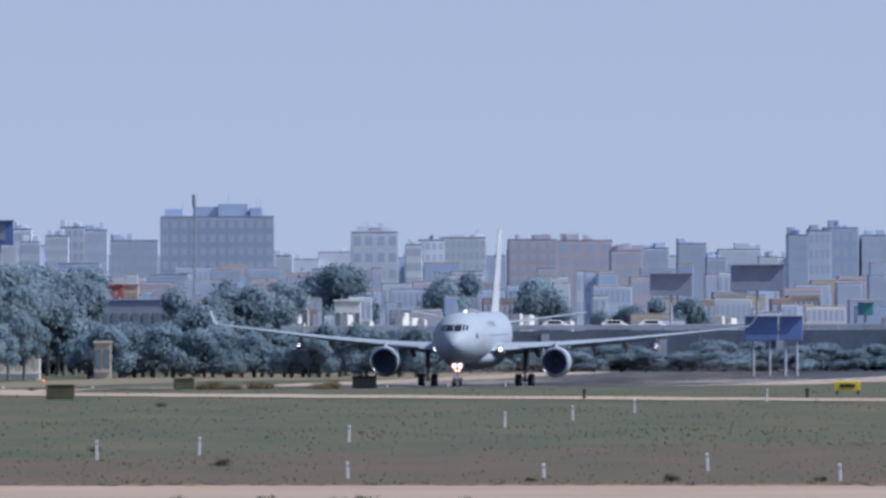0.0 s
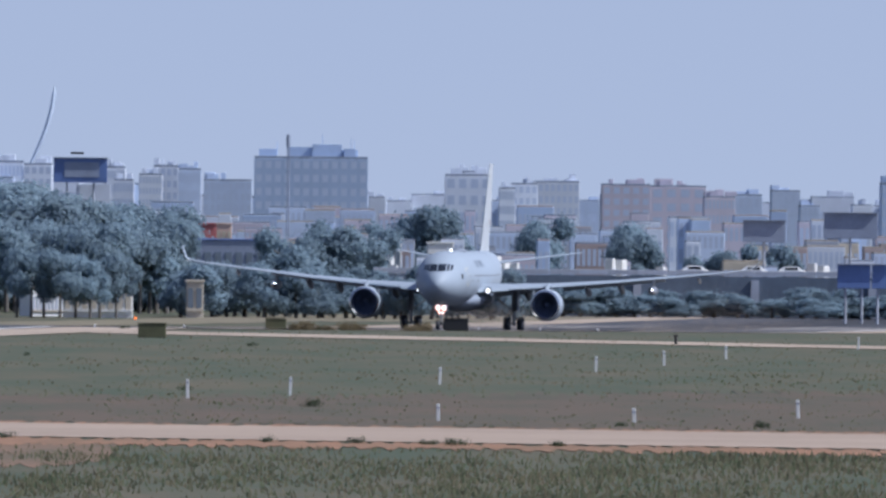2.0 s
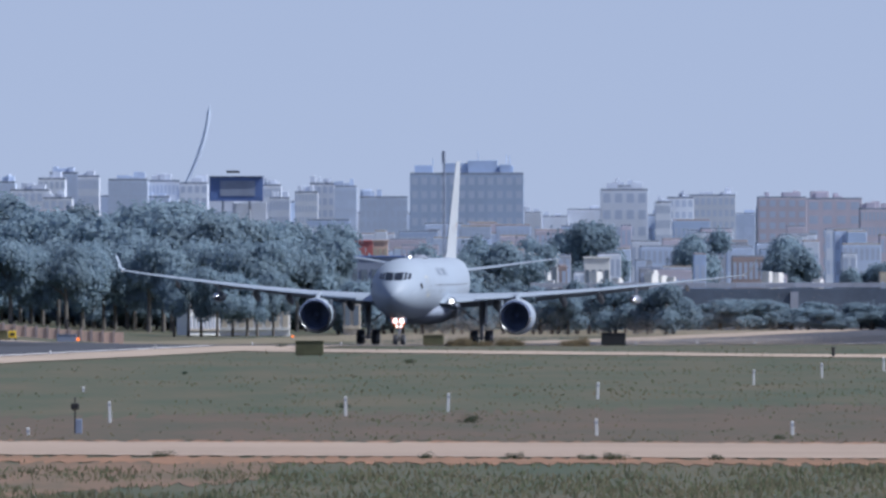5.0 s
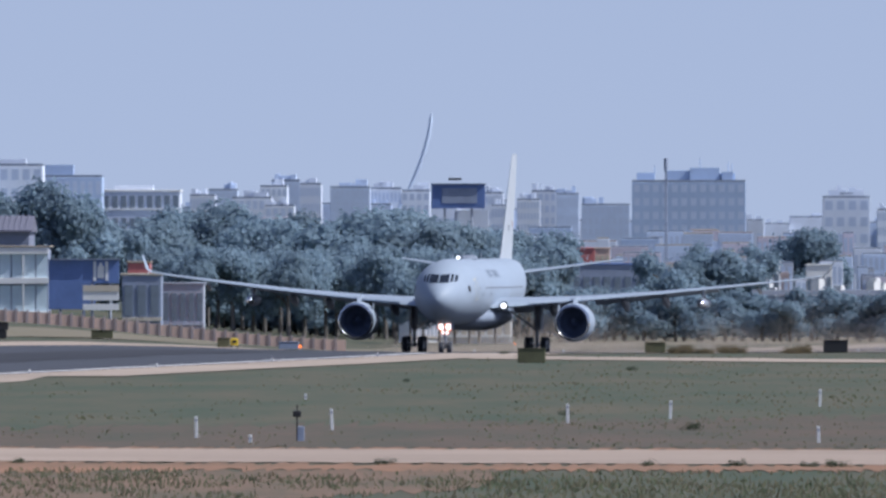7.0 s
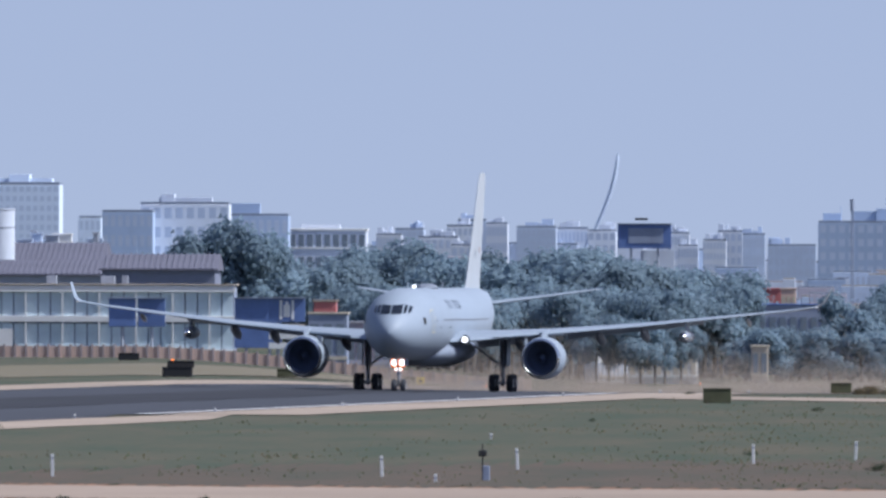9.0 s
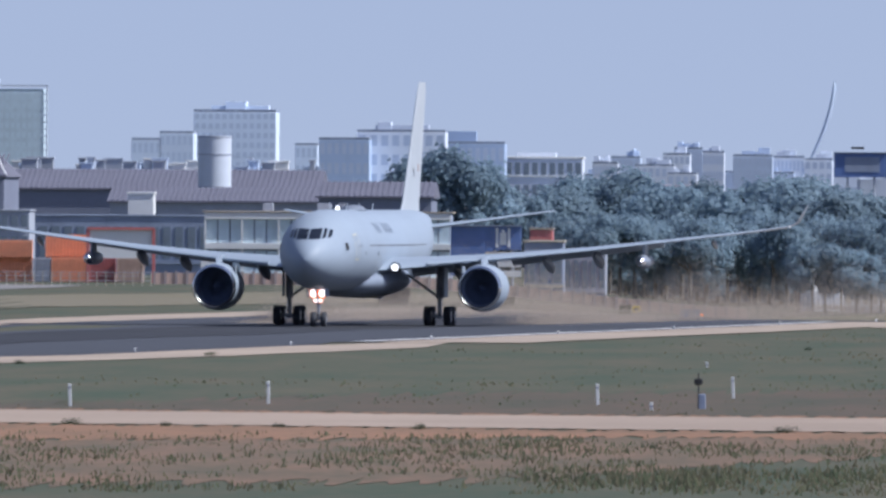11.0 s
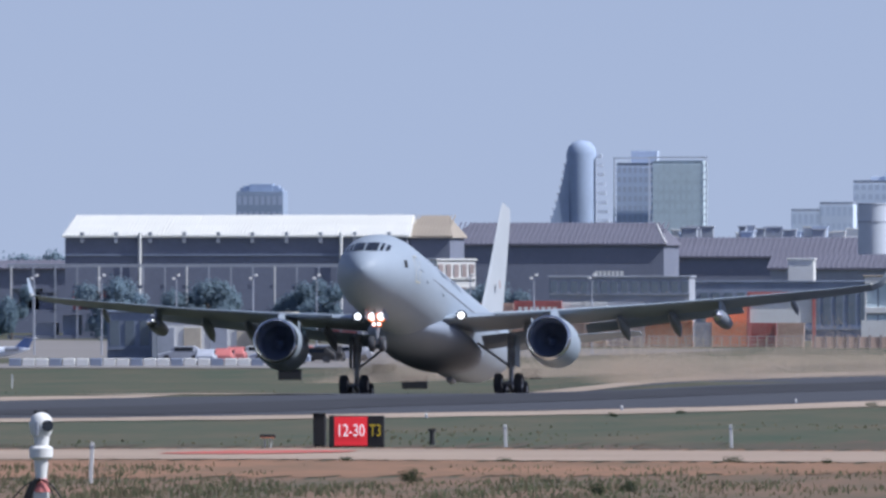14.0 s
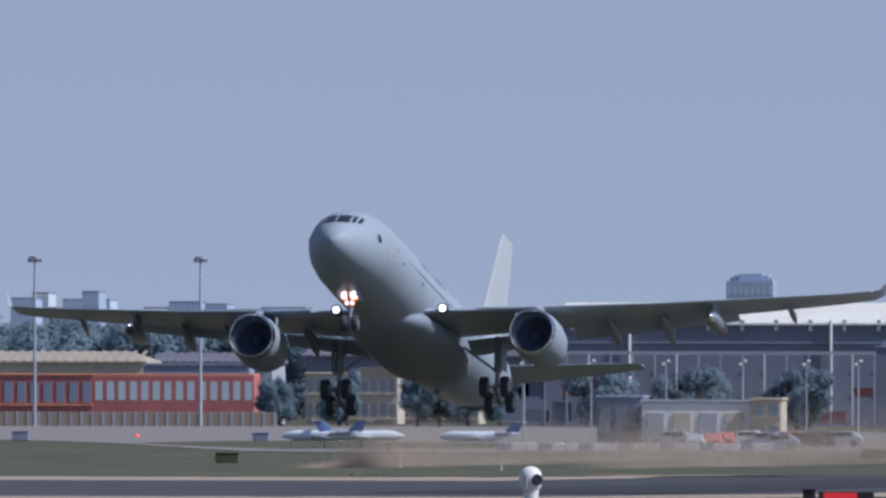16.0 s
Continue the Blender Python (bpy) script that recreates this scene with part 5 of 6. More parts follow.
    block("apartment_house", "beige apartment house with square windows", -3500, -3335, -16, 2600, M["cream"], 10, 2, 10, group="beige houses")
    pitched("long_grey_hall", "long grey hall behind trees", -3500, -2960, 20, 34, 2840, 20, M["shed_wall"], M["hazed_brown_roof"], 40)


def lamp_post(u, d, h, group="twin-headed lamp posts"):
    b = thing("lamp_post", "slim pole with a white twin lamp head", "street lamp", group, at=Matrix.Translation(spot(u, d)))
    bm = bmesh.new()
    bm_rod(bm, (0, 0, -0.2), (0, 0, h), 0.09, 0.06, 8)
    part("pole", bm, M["grey_wall"], b)
    for s in (-1, 1):
        bm = bmesh.new()
        bm_box(bm, s * 0.24, 0, h - 0.3 + s * 0.16, 0.34, 0.24, 0.26, 0, 0.05)
        part("lamp_head", bm, M["white"], b, "white lamp head")
    return b


def containers():
    rng = random.Random(8)
    k = 2.15 / FOCAL
    base = 8 / k * -1.0
    def box(u0, u1, v0, v1, d, m, label):
        k = d / 1000 / FOCAL
        w, h = (u1 - u0) * k, (v1 - v0) * k
        b = thing("cargo_container", label, "container", "stacked containers", at=Matrix.Translation(((u0 + u1) / 2 * k, d, 8 + v0 * k)))
        bm = bmesh.new()
        bm_box(bm, 0, 1.2, 0, w, 2.4, h)
        part("body", bm, m, b)
        n = max(4, int(w / 0.35))
        bm = bmesh.new()
        for i in range(n):
            bm_box(bm, -w / 2 + w * (i + 0.5) / n, -0.02, 0.12, w / n * 0.5, 0.08, h - 0.24)
        part("corrugation", bm, m, b)
        for x in (-w / 2, w / 2):
            bm = bmesh.new()
            bm_box(bm, x, 0, 0, 0.14, 0.16, h)
            part("corner_post", bm, m, b)
        if m is M["redbox"] and v0 > base + 5:
            for i in range(7):
                bm = bmesh.new()
                bm_box(bm, -w * 0.38 + i * w * 0.125, -0.09, h * 0.3, w * 0.08, 0.06, h * 0.42)
                part("letter_bar", bm, M["white"], b, "plain white bar of lettering")
    lo, mid, hi = base, base + 43, base + 80
    names = {"orange": "orange corrugated cargo container", "redbox": "dark red corrugated cargo container", "grey_wall": "grey corrugated cargo container", "white": "white ribbed cargo container", "slate": "dark blue ribbed cargo container", "brick_wall": "faded pink cargo container", "cream": "cream ribbed cargo container"}
    for u0, u1, v0, v1, m in ((-2300, -2262, lo, mid, "brick_post"), (-2260, -2190, lo, mid, "redbox"), (-2186, -2160, lo, mid, "cream"), (-2156, -2110, lo, mid, "brick_wall"), (-2106, -2080, lo, mid, "cream"), (-2076, -2030, lo, mid, "brick_wall"), (-2026, -1990, lo, mid, "brick_wall"),
                              (-1986, -1925, lo, mid, "brick_post"), (-1921, -1838, lo, mid, "orange"), (-1834, -1806, lo, mid, "grey_wall"), (-1802, -1740, lo, mid, "orange"), (-1736, -1690, lo, mid, "redbox"), (-1686, -1640, lo, mid, "brick_wall"),
                              (-2226, -2156, mid, hi - 2, "brick_wall"), (-2153, -2071, mid, hi + 2, "redbox"), (-2068, -2030, mid, hi, "white"), (-2028, -1990, mid, hi, "white"), (-1988, -1925, mid, hi, "grey_wall"), (-1921, -1838, mid, hi - 6, "orange"), (-1812, -1735, mid, hi + 4, "orange")):
        box(u0, u1, v0, v1, 2150 + rng.uniform(-3, 3), M[m], names.get(m, "brown ribbed metal cargo container"))
    b = thing("site_cabin", "white site cabin with a red frame", "cabin", at=Matrix.Translation((-1672 * k, 2140, 8 + mid * k)))
    bm = bmesh.new()
    bm_box(bm, 0, 1.5, 0, 116 * k, 3, 50 * k)
    part("body", bm, M["white"], b)
    for x in (-58 * k, 58 * k):
        bm = bmesh.new()
        bm_box(bm, x, -0.1, -mid * k + base * k, 0.35, 0.3, (mid - base + 52) * k)
        part("red_post", bm, M["redbox"], b, "red post")
    bm = bmesh.new()
    bm_box(bm, 0, -0.1, 50 * k, 118 * k, 0.4, 0.3)
    part("red_beam", bm, M["redbox"], b, "red beam")
    for u in (-2119, -2016, -2232, -2345, -2457, -2578, -2720, -2857, -2990, -3110):
        lamp_post(u, 1890, 7.9)


def little_jet(u, d, s, label, rz):
    b = thing("parked_jet", label, "airplane", "parked aircraft", at=Matrix.Translation(spot(u, d)) @ Matrix.Rotation(radians(rz), 4, "Z") @ Matrix.Diagonal((s, s, s, 1)))
    bm = bmesh.new()
    bm_loft(bm, [circle(0, y, 2.2 + dz, r, 16) for y, r, dz in ((8, 0.05, -0.1), (7.2, 0.5, 0), (5.5, 0.95, 0.05), (-3, 0.95, 0.05), (-6, 0.55, 0.35), (-8, 0.1, 0.6))])
    part("fuselage", bm, M["hazed_pale"], b, "white fuselage", True)
    for sx in (-1, 1):
        bm = bmesh.new()
        bm_loft(bm, [[(sx * p[0], p[1], p[2]) for p in foil(le, c, 0.12, x, z)] for x, le, c, z in ((0.6, 2, 3, 1.7), (8, -0.5, 1.3, 2.1))])
        part("wing", bm, M["white"], b)
        bm = bmesh.new()
        bm_loft(bm, [[(sx * p[0], p[1], p[2]) for p in foil(le, c, 0.1, x, z)] for x, le, c, z in ((0.1, -7, 1.6, 4.9), (3, -8, 0.9, 5.0))])
        part("tailplane", bm, M["white"], b)
        bm = bmesh.new()
        bm_rod(bm, (sx * 1.4, -3.5, 2.8), (sx * 1.4, -6, 2.8), 0.5, 0.4, 12)
        part("engine", bm, M["grey_wall"], b)
        bm = bmesh.new()
        bm_rod(bm, (sx * 1.3, 0, 0), (sx * 1.3, 0, 1.7), 0.12, seg=6)
        part("gear_leg", bm, M["steel"], b)
    bm = bmesh.new()
    bm_rod(bm, (0, 6, 0), (0, 6, 1.6), 0.1, seg=6)
    part("gear_leg", bm, M["steel"], b)
    bm = bmesh.new()
    bm_loft(bm, [[(o[2], o[1], z) for o in foil(le, c, 0.1, 0, 0)] for z, le, c in ((2.8, -4.5, 3.2), (5.0, -7, 1.7))])
    part("fin", bm, M["bluebox"], b, "dark blue tail fin")


def car(u, d, paint, label, rz=90, lift=0.0, group="parked cars"):
    b = thing("car", label, "car", group, at=Matrix.Translation(spot(u, d, lift)) @ Matrix.Rotation(radians(rz), 4, "Z"))
    bm = bmesh.new()
    bm_loft(bm, [[(-0.85, y, 0.3), (0.85, y, 0.3), (0.85, y, z1), (0.7, y, z2), (-0.7, y, z2), (-0.85, y, z1)] for y, z1, z2 in ((2.1, 0.6, 0.7), (1.1, 0.85, 0.95), (0.6, 0.9, 1.4), (-1.2, 0.9, 1.45), (-1.9, 0.85, 1.0), (-2.1, 0.7, 0.8))])
    part("body", bm, paint, b)
    bm = bmesh.new()
    bm_box(bm, 0, -0.3, 0.95, 1.72, 1.7, 0.36)
    part("glasshouse", bm, M["glass"], b, "dark windows")
    for x in (-0.8, 0.8):
        for y in (1.3, -1.3):
            bm = bmesh.new()
            bm_rod(bm, (x - 0.1, y, 0.32), (x + 0.1, y, 0.32), 0.32, seg=12)
            part("wheel", bm, M["tyre"], b)
    return b


def apron_things():
    rng = random.Random(17)
    for u, s, rz, t in ((-3470, 0.5, 75, "small white parked jet with dark blue tail"), (-3400, 0.5, -80, "small white parked jet with dark blue tail"), (-3190, 0.48, 80, "white parked jet on the apron"), (-2260, 0.34, 70, "small white light aircraft on the apron")):
        little_jet(u, 1745 if u < -2500 else 1990, s, t, rz)
    paints = (M["white"], M["slate"], M["grey_wall"], M["redbox"], M["black"])
    for i in range(12):
        u = -2500 - i * 31 + rng.uniform(-8, 8)
        car(u, 1740 + rng.uniform(-12, 40), rng.choice(paints), "parked car on the apron", rng.choice((90, 90, 0)))
    for i in range(22):
        p = spot(-2640 - i * 24, 1718)
        bm = bmesh.new()
        bm_box(bm, 0, 0, 0, 1.1, 0.5, 0.7, 0, 0.05)
        o = part("barrier_block", bm, M["white"] if i % 3 else M["slate"], None, "low pale barrier block on the apron")
        o.location = p
        tagged(o, category="barrier", group="apron barriers")


def red_hall():
    """Red fronted low hall, pale roofed houses and a concrete panel wall, with two tall floodlight masts."""
    d = 2440
    k = d / 1000 / FOCAL
    f = thing("concrete_wall", "low pale concrete panel wall with dark joints", "wall", kind="structure")
    me = None
    for i in range(32):
        if me is None:
            bm = bmesh.new()
            bm_box(bm, 0, 0, -0.1, 30 * k * 0.86, 0.2, 1.95, 0, 0.03)
            me = mesh_of("wall_panel", bm, M["concrete"])
        o = new("wall_panel", me)
        o.parent = f
        o.location = spot(-4160 + i * 19.2, d)
        bm = bmesh.new()
        bm_box(bm, 0, 0, -0.1, 0.3, 0.3, 2.0)
        o = part("pier", bm, M["grey_wall"], f)
        o.location = spot(-4150.4 + i * 19.2, d)
    b = block("red_hall", "low hall with red roof band and shop windows", -3880, -3592, -20, d + 60, M["redbox"], 8, 1, 14, "red halls", window=M["tower_glass"], roof=M["orange"], base=0.32)
    b = block("red_hall", "low hall with red roof band and dark wall", -4160, -3880, -20, d + 60, M["redbox"], 8, 1, 12, "red halls", window=M["slate"], roof=M["orange"], base=0.25)
    block("dark_canopy", "dark roof sign over red hall", -3790, -3600, -2, d + 80, M["slate"], 6, group="red halls")
    pitched("pale_hall", "pale hall with low sandy roof", -4160, -3790, 6, 24, d + 140, 20, M["cream"], M["beige_roof"], 20, 40, group="pale halls")
    pitched("pale_hall", "grey hall with low dark roof", -3770, -3560, 6, 22, d + 160, 18, M["grey_wall"], M["hazed_brown_roof"], 14, 0, group="pale halls")
    for u in (-3985, -3688):
        p = spot(u, d - 6)
        m = thing("floodlight_mast", "tall slender grey floodlight mast", "lamp mast", "floodlight masts", at=Matrix.Translation(p))
        h = 300 * k
        bm = bmesh.new()
        bm_rod(bm, (0, 0, -0.3), (0, 0, h), 0.27, 0.14, 10)
        part("pole", bm, M["grey_wall"], m)
        bm = bmesh.new()
        bm_rod(bm, (0, 0, h - 0.1), (0, 0, h + 0.15), 0.75, seg=12)
        part("crown_ring", bm, M["grey_wall"], m)
        for i in range(6):
            bm = bmesh.new()
            a = i * 1.047
            bm_box(bm, 0.72 * math.cos(a), 0.72 * math.sin(a), h - 0.6, 0.32, 0.32, 0.5, 0, 0.05)
            part("floodlight", bm, M["slate"], m)


# ---- the field's small things ----
def sign_text(body, size, parent, material, at, name):
    c = bpy.data.curves.new(name, "FONT")
    c.body, c.size, c.align_x, c.align_y, c.extrude = body, size, "CENTER", "CENTER", 0.01
    tmp = bpy.data.objects.new(name, c)
    scene.collection.objects.link(tmp)
    bpy.context.view_layer.update()
    me = bpy.data.meshes.new_from_object(tmp.evaluated_get(bpy.context.evaluated_depsgraph_get()))
    bpy.data.objects.remove(tmp)
    me.materials.append(material)
    o = new(name, me)
    o.parent = parent
    o.matrix_basis = at
    return o


def field_things():
    rng = random.Random(4)
    # mandatory sign
    p = spot(-2480, 784)
    s = thing("runway_sign", "red and black lit runway sign beside the taxiway", "sign", at=Matrix.Translation(p))
    for x0, x1, m, nm, lab in ((-1.0, 0.36, M["sign_red"], "red_face", "red sign face"), (0.38, 1.0, M["black"], "black_face", "black sign face")):
        bm = bmesh.new()
        bm_box(bm, (x0 + x1) / 2, -0.14, 0.1, x1 - x0, 0.05, 1.18, 0, 0.01)
        part(nm, bm, m, s, lab)
    bm = bmesh.new()
    bm_box(bm, 0, 0.05, 0.05, 2.08, 0.3, 1.28, 0, 0.02)
    part("housing", bm, M["black"], s)
    bm = bmesh.new()
    bm_box(bm, -1.1, -0.1, 0.02, 0.22, 0.25, 1.32, 0, 0.02)
    part("side_post", bm, M["black"], s)
    for x in (-0.7, 0.7):
        bm = bmesh.new()
        bm_rod(bm, (x, 0.1, -0.2), (x, 0.1, 0.1), 0.05, seg=8)
        part("leg", bm, M["steel"], s)
    face = Matrix.Rotation(radians(90), 4, "X")
    sign_text("12-30", 0.56, s, M["sign_white"], Matrix.Translation((-0.32, -0.19, 0.7)) @ face @ Matrix.Diagonal((0.9, 1.25, 1, 1)), "white_lettering")
    sign_text("T3", 0.56, s, M["yellow"], Matrix.Translation((0.69, -0.19, 0.7)) @ face @ Matrix.Diagonal((0.8, 1.25, 1, 1)), "yellow_lettering")
    for u, d, w, h, m, lab in ((-2571, 784, 0.5, 1.3, "black", "black upright marker box on the verge"), (-3098, 800, 0.5, 1.3, "black", "black upright marker box on the verge"),
                               (-240, 1300, 1.9, 0.95, "olive", "olive green equipment box in the grass"), (298, 1500, 1.9, 0.9, "black", "dark equipment box by the runway"), (-21, 1480, 1.6, 0.75, "olive", "weathered olive box by the runway"),
                               (-1196, 1660, 2.6, 0.8, "black", "dark low sign box by the runway"), (-1282, 2010, 2.2, 0.7, "black", "dark low sign box by the boundary wall"), (-2350, 1420, 1.9, 0.9, "black", "dark equipment box past the runway"),
                               (-2123, 1540, 1.7, 0.75, "black", "dark equipment box past the runway"), (-1190, 1850, 2.6, 0.65, "black", "dark low sign box past the runway"), (-670, 1840, 1.9, 0.7, "slate", "grey blue box past the runway"), (-1000, 1780, 2.0, 0.7, "olive", "olive box past the runway"),
                               (-785, 1720, 1.1, 0.8, "olive", "olive box past the runway"), (-2640, 1560, 1.9, 0.8, "black", "dark equipment box past the runway"), (-2420, 1640, 2.2, 0.7, "olive", "olive box past the runway"), (-3640, 1560, 1.9, 0.8, "olive", "olive box in the far grass"), (-3580, 1850, 1.6, 0.7, "slate", "grey box in the far grass"), (-4010, 1850, 1.6, 0.8, "slate", "grey box in the far grass")):
        p = spot(u, d)
        b = thing("equipment_box", lab, "box", "airfield boxes", at=Matrix.Translation(p))
        bm = bmesh.new()
        bm_box(bm, 0, 0, 0.08, w, 0.6, h, 0, 0.04)
        part("casing", bm, M[m], b)
        bm = bmesh.new()
        bm_box(bm, 0, 0, h + 0.08, w + 0.08, 0.68, 0.05)
        part("lid", bm, M[m], b)
        for x in (-w * 0.35, w * 0.35):
            bm = bmesh.new()
            bm_box(bm, x, 0, -0.1, 0.12, 0.5, 0.2)
            part("foot", bm, M["concrete"], b)
    # yellow signs and small lamps
    for u, d, w in ((1153, 1330, 1.75), (-766, 1720, 0.7)):
        b = thing("yellow_sign", "yellow taxiway sign on short dark legs", "sign", "yellow signs", at=Matrix.Translation(spot(u, d)))
        bm = bmesh.new()
        bm_box(bm, 0, 0, 0.3, w, 0.25, 0.62, 0, 0.02)
        part("panel", bm, M["yellow"], b)
        bars(b, 1, ((-w * 0.3, w * 0.3, 0.5, 0.75),), M["black"], -0.14)
        for x in (-w * 0.42, w * 0.42):
            bm = bmesh.new()
            bm_box(bm, x, 0, -0.1, 0.12, 0.2, 0.45)
            part("leg", bm, M["black"], b)
    for u, d in ((687, 1290), (1082, 1290), (-3350, 1700), (-2310, 800)):
        b = thing("marker_post", "short dark marker post at the runway edge", "post", "marker posts", at=Matrix.Translation(spot(u, d)))
        bm = bmesh.new()
        bm_rod(bm, (0, 0, -0.1), (0, 0, 0.6), 0.12, 0.09, 8)
        part("post", bm, M["black"], b)
        bm = bmesh.new()
        bm_rod(bm, (0, 0, 0.55), (0, 0, 0.68), 0.16, seg=8)
        part("cap", bm, M["black"], b)
    for u, d, m in ((-1205, 1950, "lamp_amber"), (-650, 1790, "lamp_amber"), (-270, 2300, "lamp_amber"), (-3800, 1900, "lamp_red")):
        b = thing("field_lamp", "small glowing airfield lamp on a stalk", "lamp", "field lamps", at=Matrix.Translation(spot(u, d)))
        bm = bmesh.new()
        bm_rod(bm, (0, 0, -0.1), (0, 0, 0.3), 0.06, seg=6)
        part("stalk", bm, M["steel"], b)
        bm = bmesh.new()
        bmesh.ops.create_uvsphere(bm, u_segments=8, v_segments=6, radius=0.16, matrix=pose(0, 0, 0.4))
        part("globe", bm, M[m], b)
    # runway edge lamps
    for i in range(16):
        y = 960 + i * 60
        x = axis_x(y) + 25.5
        b = thing("edge_lamp", "small white runway edge lamp", "lamp", "runway edge lamps", at=Matrix.Translation((x, y, gz(x, y) + 0.06)))
        bm = bmesh.new()
        bm_rod(bm, (0, 0, 0), (0, 0, 0.16), 0.08, 0.05, 8)
        part("body", bm, M["steel"], b)
        bm = bmesh.new()
        bmesh.ops.create_uvsphere(bm, u_segments=8, v_segments=5, radius=0.07, matrix=pose(0, 0, 0.18))
        part("lens", bm, M["white"], b)
    # white stakes
    for u, d, h in ((-2169, 786, 0.95), (-1768, 783, 0.95), (-1417, 797, 0.95), (-833, 800, 0.9), (-593, 832, 0.95), (-176, 863, 0.9), (5, 886, 0.85), (270, 954, 0.85), (546, 1046, 0.85), (667, 1097, 0.85), (776, 1157, 0.8), (268, 777, 0.7), (615, 777, 0.6), (905, 800, 0.8), (-738, 778, 0.35), (-3010, 640, 1.4), (-3330, 1500, 1.0), (-3150, 1450, 1.0), (1010, 1260, 0.8), (1140, 760, 0.7), (-640, 1000, 0.3)):
        b = thing("marker_stake", "thin white marker stake in the grass", "stake", "white stakes", at=Matrix.Translation(spot(u, d)) @ Matrix.Rotation(radians(rng.uniform(-3, 3)), 4, "Y"))
        bm = bmesh.new()
        bm_box(bm, 0, 0, -0.1, 0.13, 0.07, h + 0.1, 0, 0.01)
        part("post", bm, M["white"], b)
        bm = bmesh.new()
        bm_box(bm, 0, -0.03, h - 0.2, 0.132, 0.03, 0.08)
        part("band", bm, M["grey_wall"], b)
    # wind sensor by the taxiway
    b = thing("wind_sensor", "dark sensor head on a post above a small cabinet", "sensor", at=Matrix.Translation(spot(-655, 786)))
    bm = bmesh.new()
    bm_box(bm, 0.15, 0, 0, 0.28, 0.28, 0.62, 0, 0.02)
    part("cabinet", bm, M["slate"], b)
    bm = bmesh.new()
    bm_rod(bm, (0, 0, 0), (0, 0, 1.1), 0.035, seg=6)
    part("post", bm, M["black"], b)
    bm = bmesh.new()
    bm_box(bm, 0, 0, 1.0, 0.34, 0.2, 0.26, 0, 0.04)
    bm_rod(bm, (0, 0, 1.2), (0, 0, 1.5), 0.03, seg=6)
    part("head", bm, M["black"], b)
    # low approach indicator on two legs
    b = thing("approach_indicator", "low dark box with an orange edge on two white legs", "indicator", at=Matrix.Translation(spot(-2692, 784)))
    for x in (-0.12, 0.12):
        bm = bmesh.new()
        bm_rod(bm, (x, 0, -0.1), (x, 0, 0.42), 0.035, seg=6)
        part("leg", bm, M["white"], b)
    bm = bmesh.new()
    bm_box(bm, 0, 0, 0.4, 0.62, 0.4, 0.16, 0, 0.03)
    head = part("head", bm, M["black"], b)
    bm = bmesh.new()
    bm_box(bm, 0, -0.21, 0.4, 0.58, 0.03, 0.05)
    part("edge", bm, M["orange"], head, "orange front edge")
    # shrubs along the taxiway
    rng_dry = random.Random(404)
    for u, d, s in ((591, 762, 0.5), (841, 760, 0.8), (1104, 758, 0.6), (250, 692, 0.6), (120, 694, 0.7), (-500, 700, 0.7), (-33, 696, 0.7), (300, 690, 0.8), (480, 690, 0.6), (1090, 686, 0.5), (-1600, 712, 0.5), (-2510, 722, 0.5), (-1768, 716, 0.7), (-1400, 711, 0.5), (-1980, 976, 0.6), (-1860, 1000, 0.6), (-1520, 1060, 0.7), (-180, 905, 0.6), (-460, 1130, 0.5), (45, 830, 0.9), (-1150, 706, 0.6), (-2170, 720, 0.5), (-290, 1410, 0.8), (30, 1470, 0.9), (60, 1470, 1.0), (100, 1470, 0.9), (-60, 1230, 0.8)):
        t = make_tree("shrub", int(u) + 9000, 1.15 * s, 0.45 * s, 0.05, 420, M["shrub"], "low dark green shrub beside the taxiway", 0.6, False)
        t.matrix_basis = Matrix.Translation(spot(u, d))
        tagged(t, category="shrub", group="shrubs in the grass")
    for u, d, s in ((-2010, 600, 0.5), (-2360, 640, 0.6), (-1950, 612, 0.4)):
        t = make_tree("shrub", int(u) + 9000, 1.5 * s, 1.0 * s, 0.05, 700, M["shrub"], "wild shrub on the near verge", 0.7, False)
        t.matrix_basis = Matrix.Translation(spot(u, d))
        tagged(t, category="shrub", group="shrubs in the grass")
    for i in range(22):
        u = rng_dry.uniform(2, 126) if i < 15 else rng_dry.uniform(190, 260)
        t = make_tree("dry_bush", 700 + i, rng_dry.uniform(1.0, 1.7), rng_dry.uniform(0.4, 0.8), 0.05, 500, M["dry_leaf"], "low dry brown bush by the runway edge", 0.7, False)
        t.matrix_basis = Matrix.Translation(spot(u, 1455 + rng_dry.uniform(-25, 25)))
        tagged(t, category="bush", group="dry bushes by the runway")
    camera_post()
    tufts()


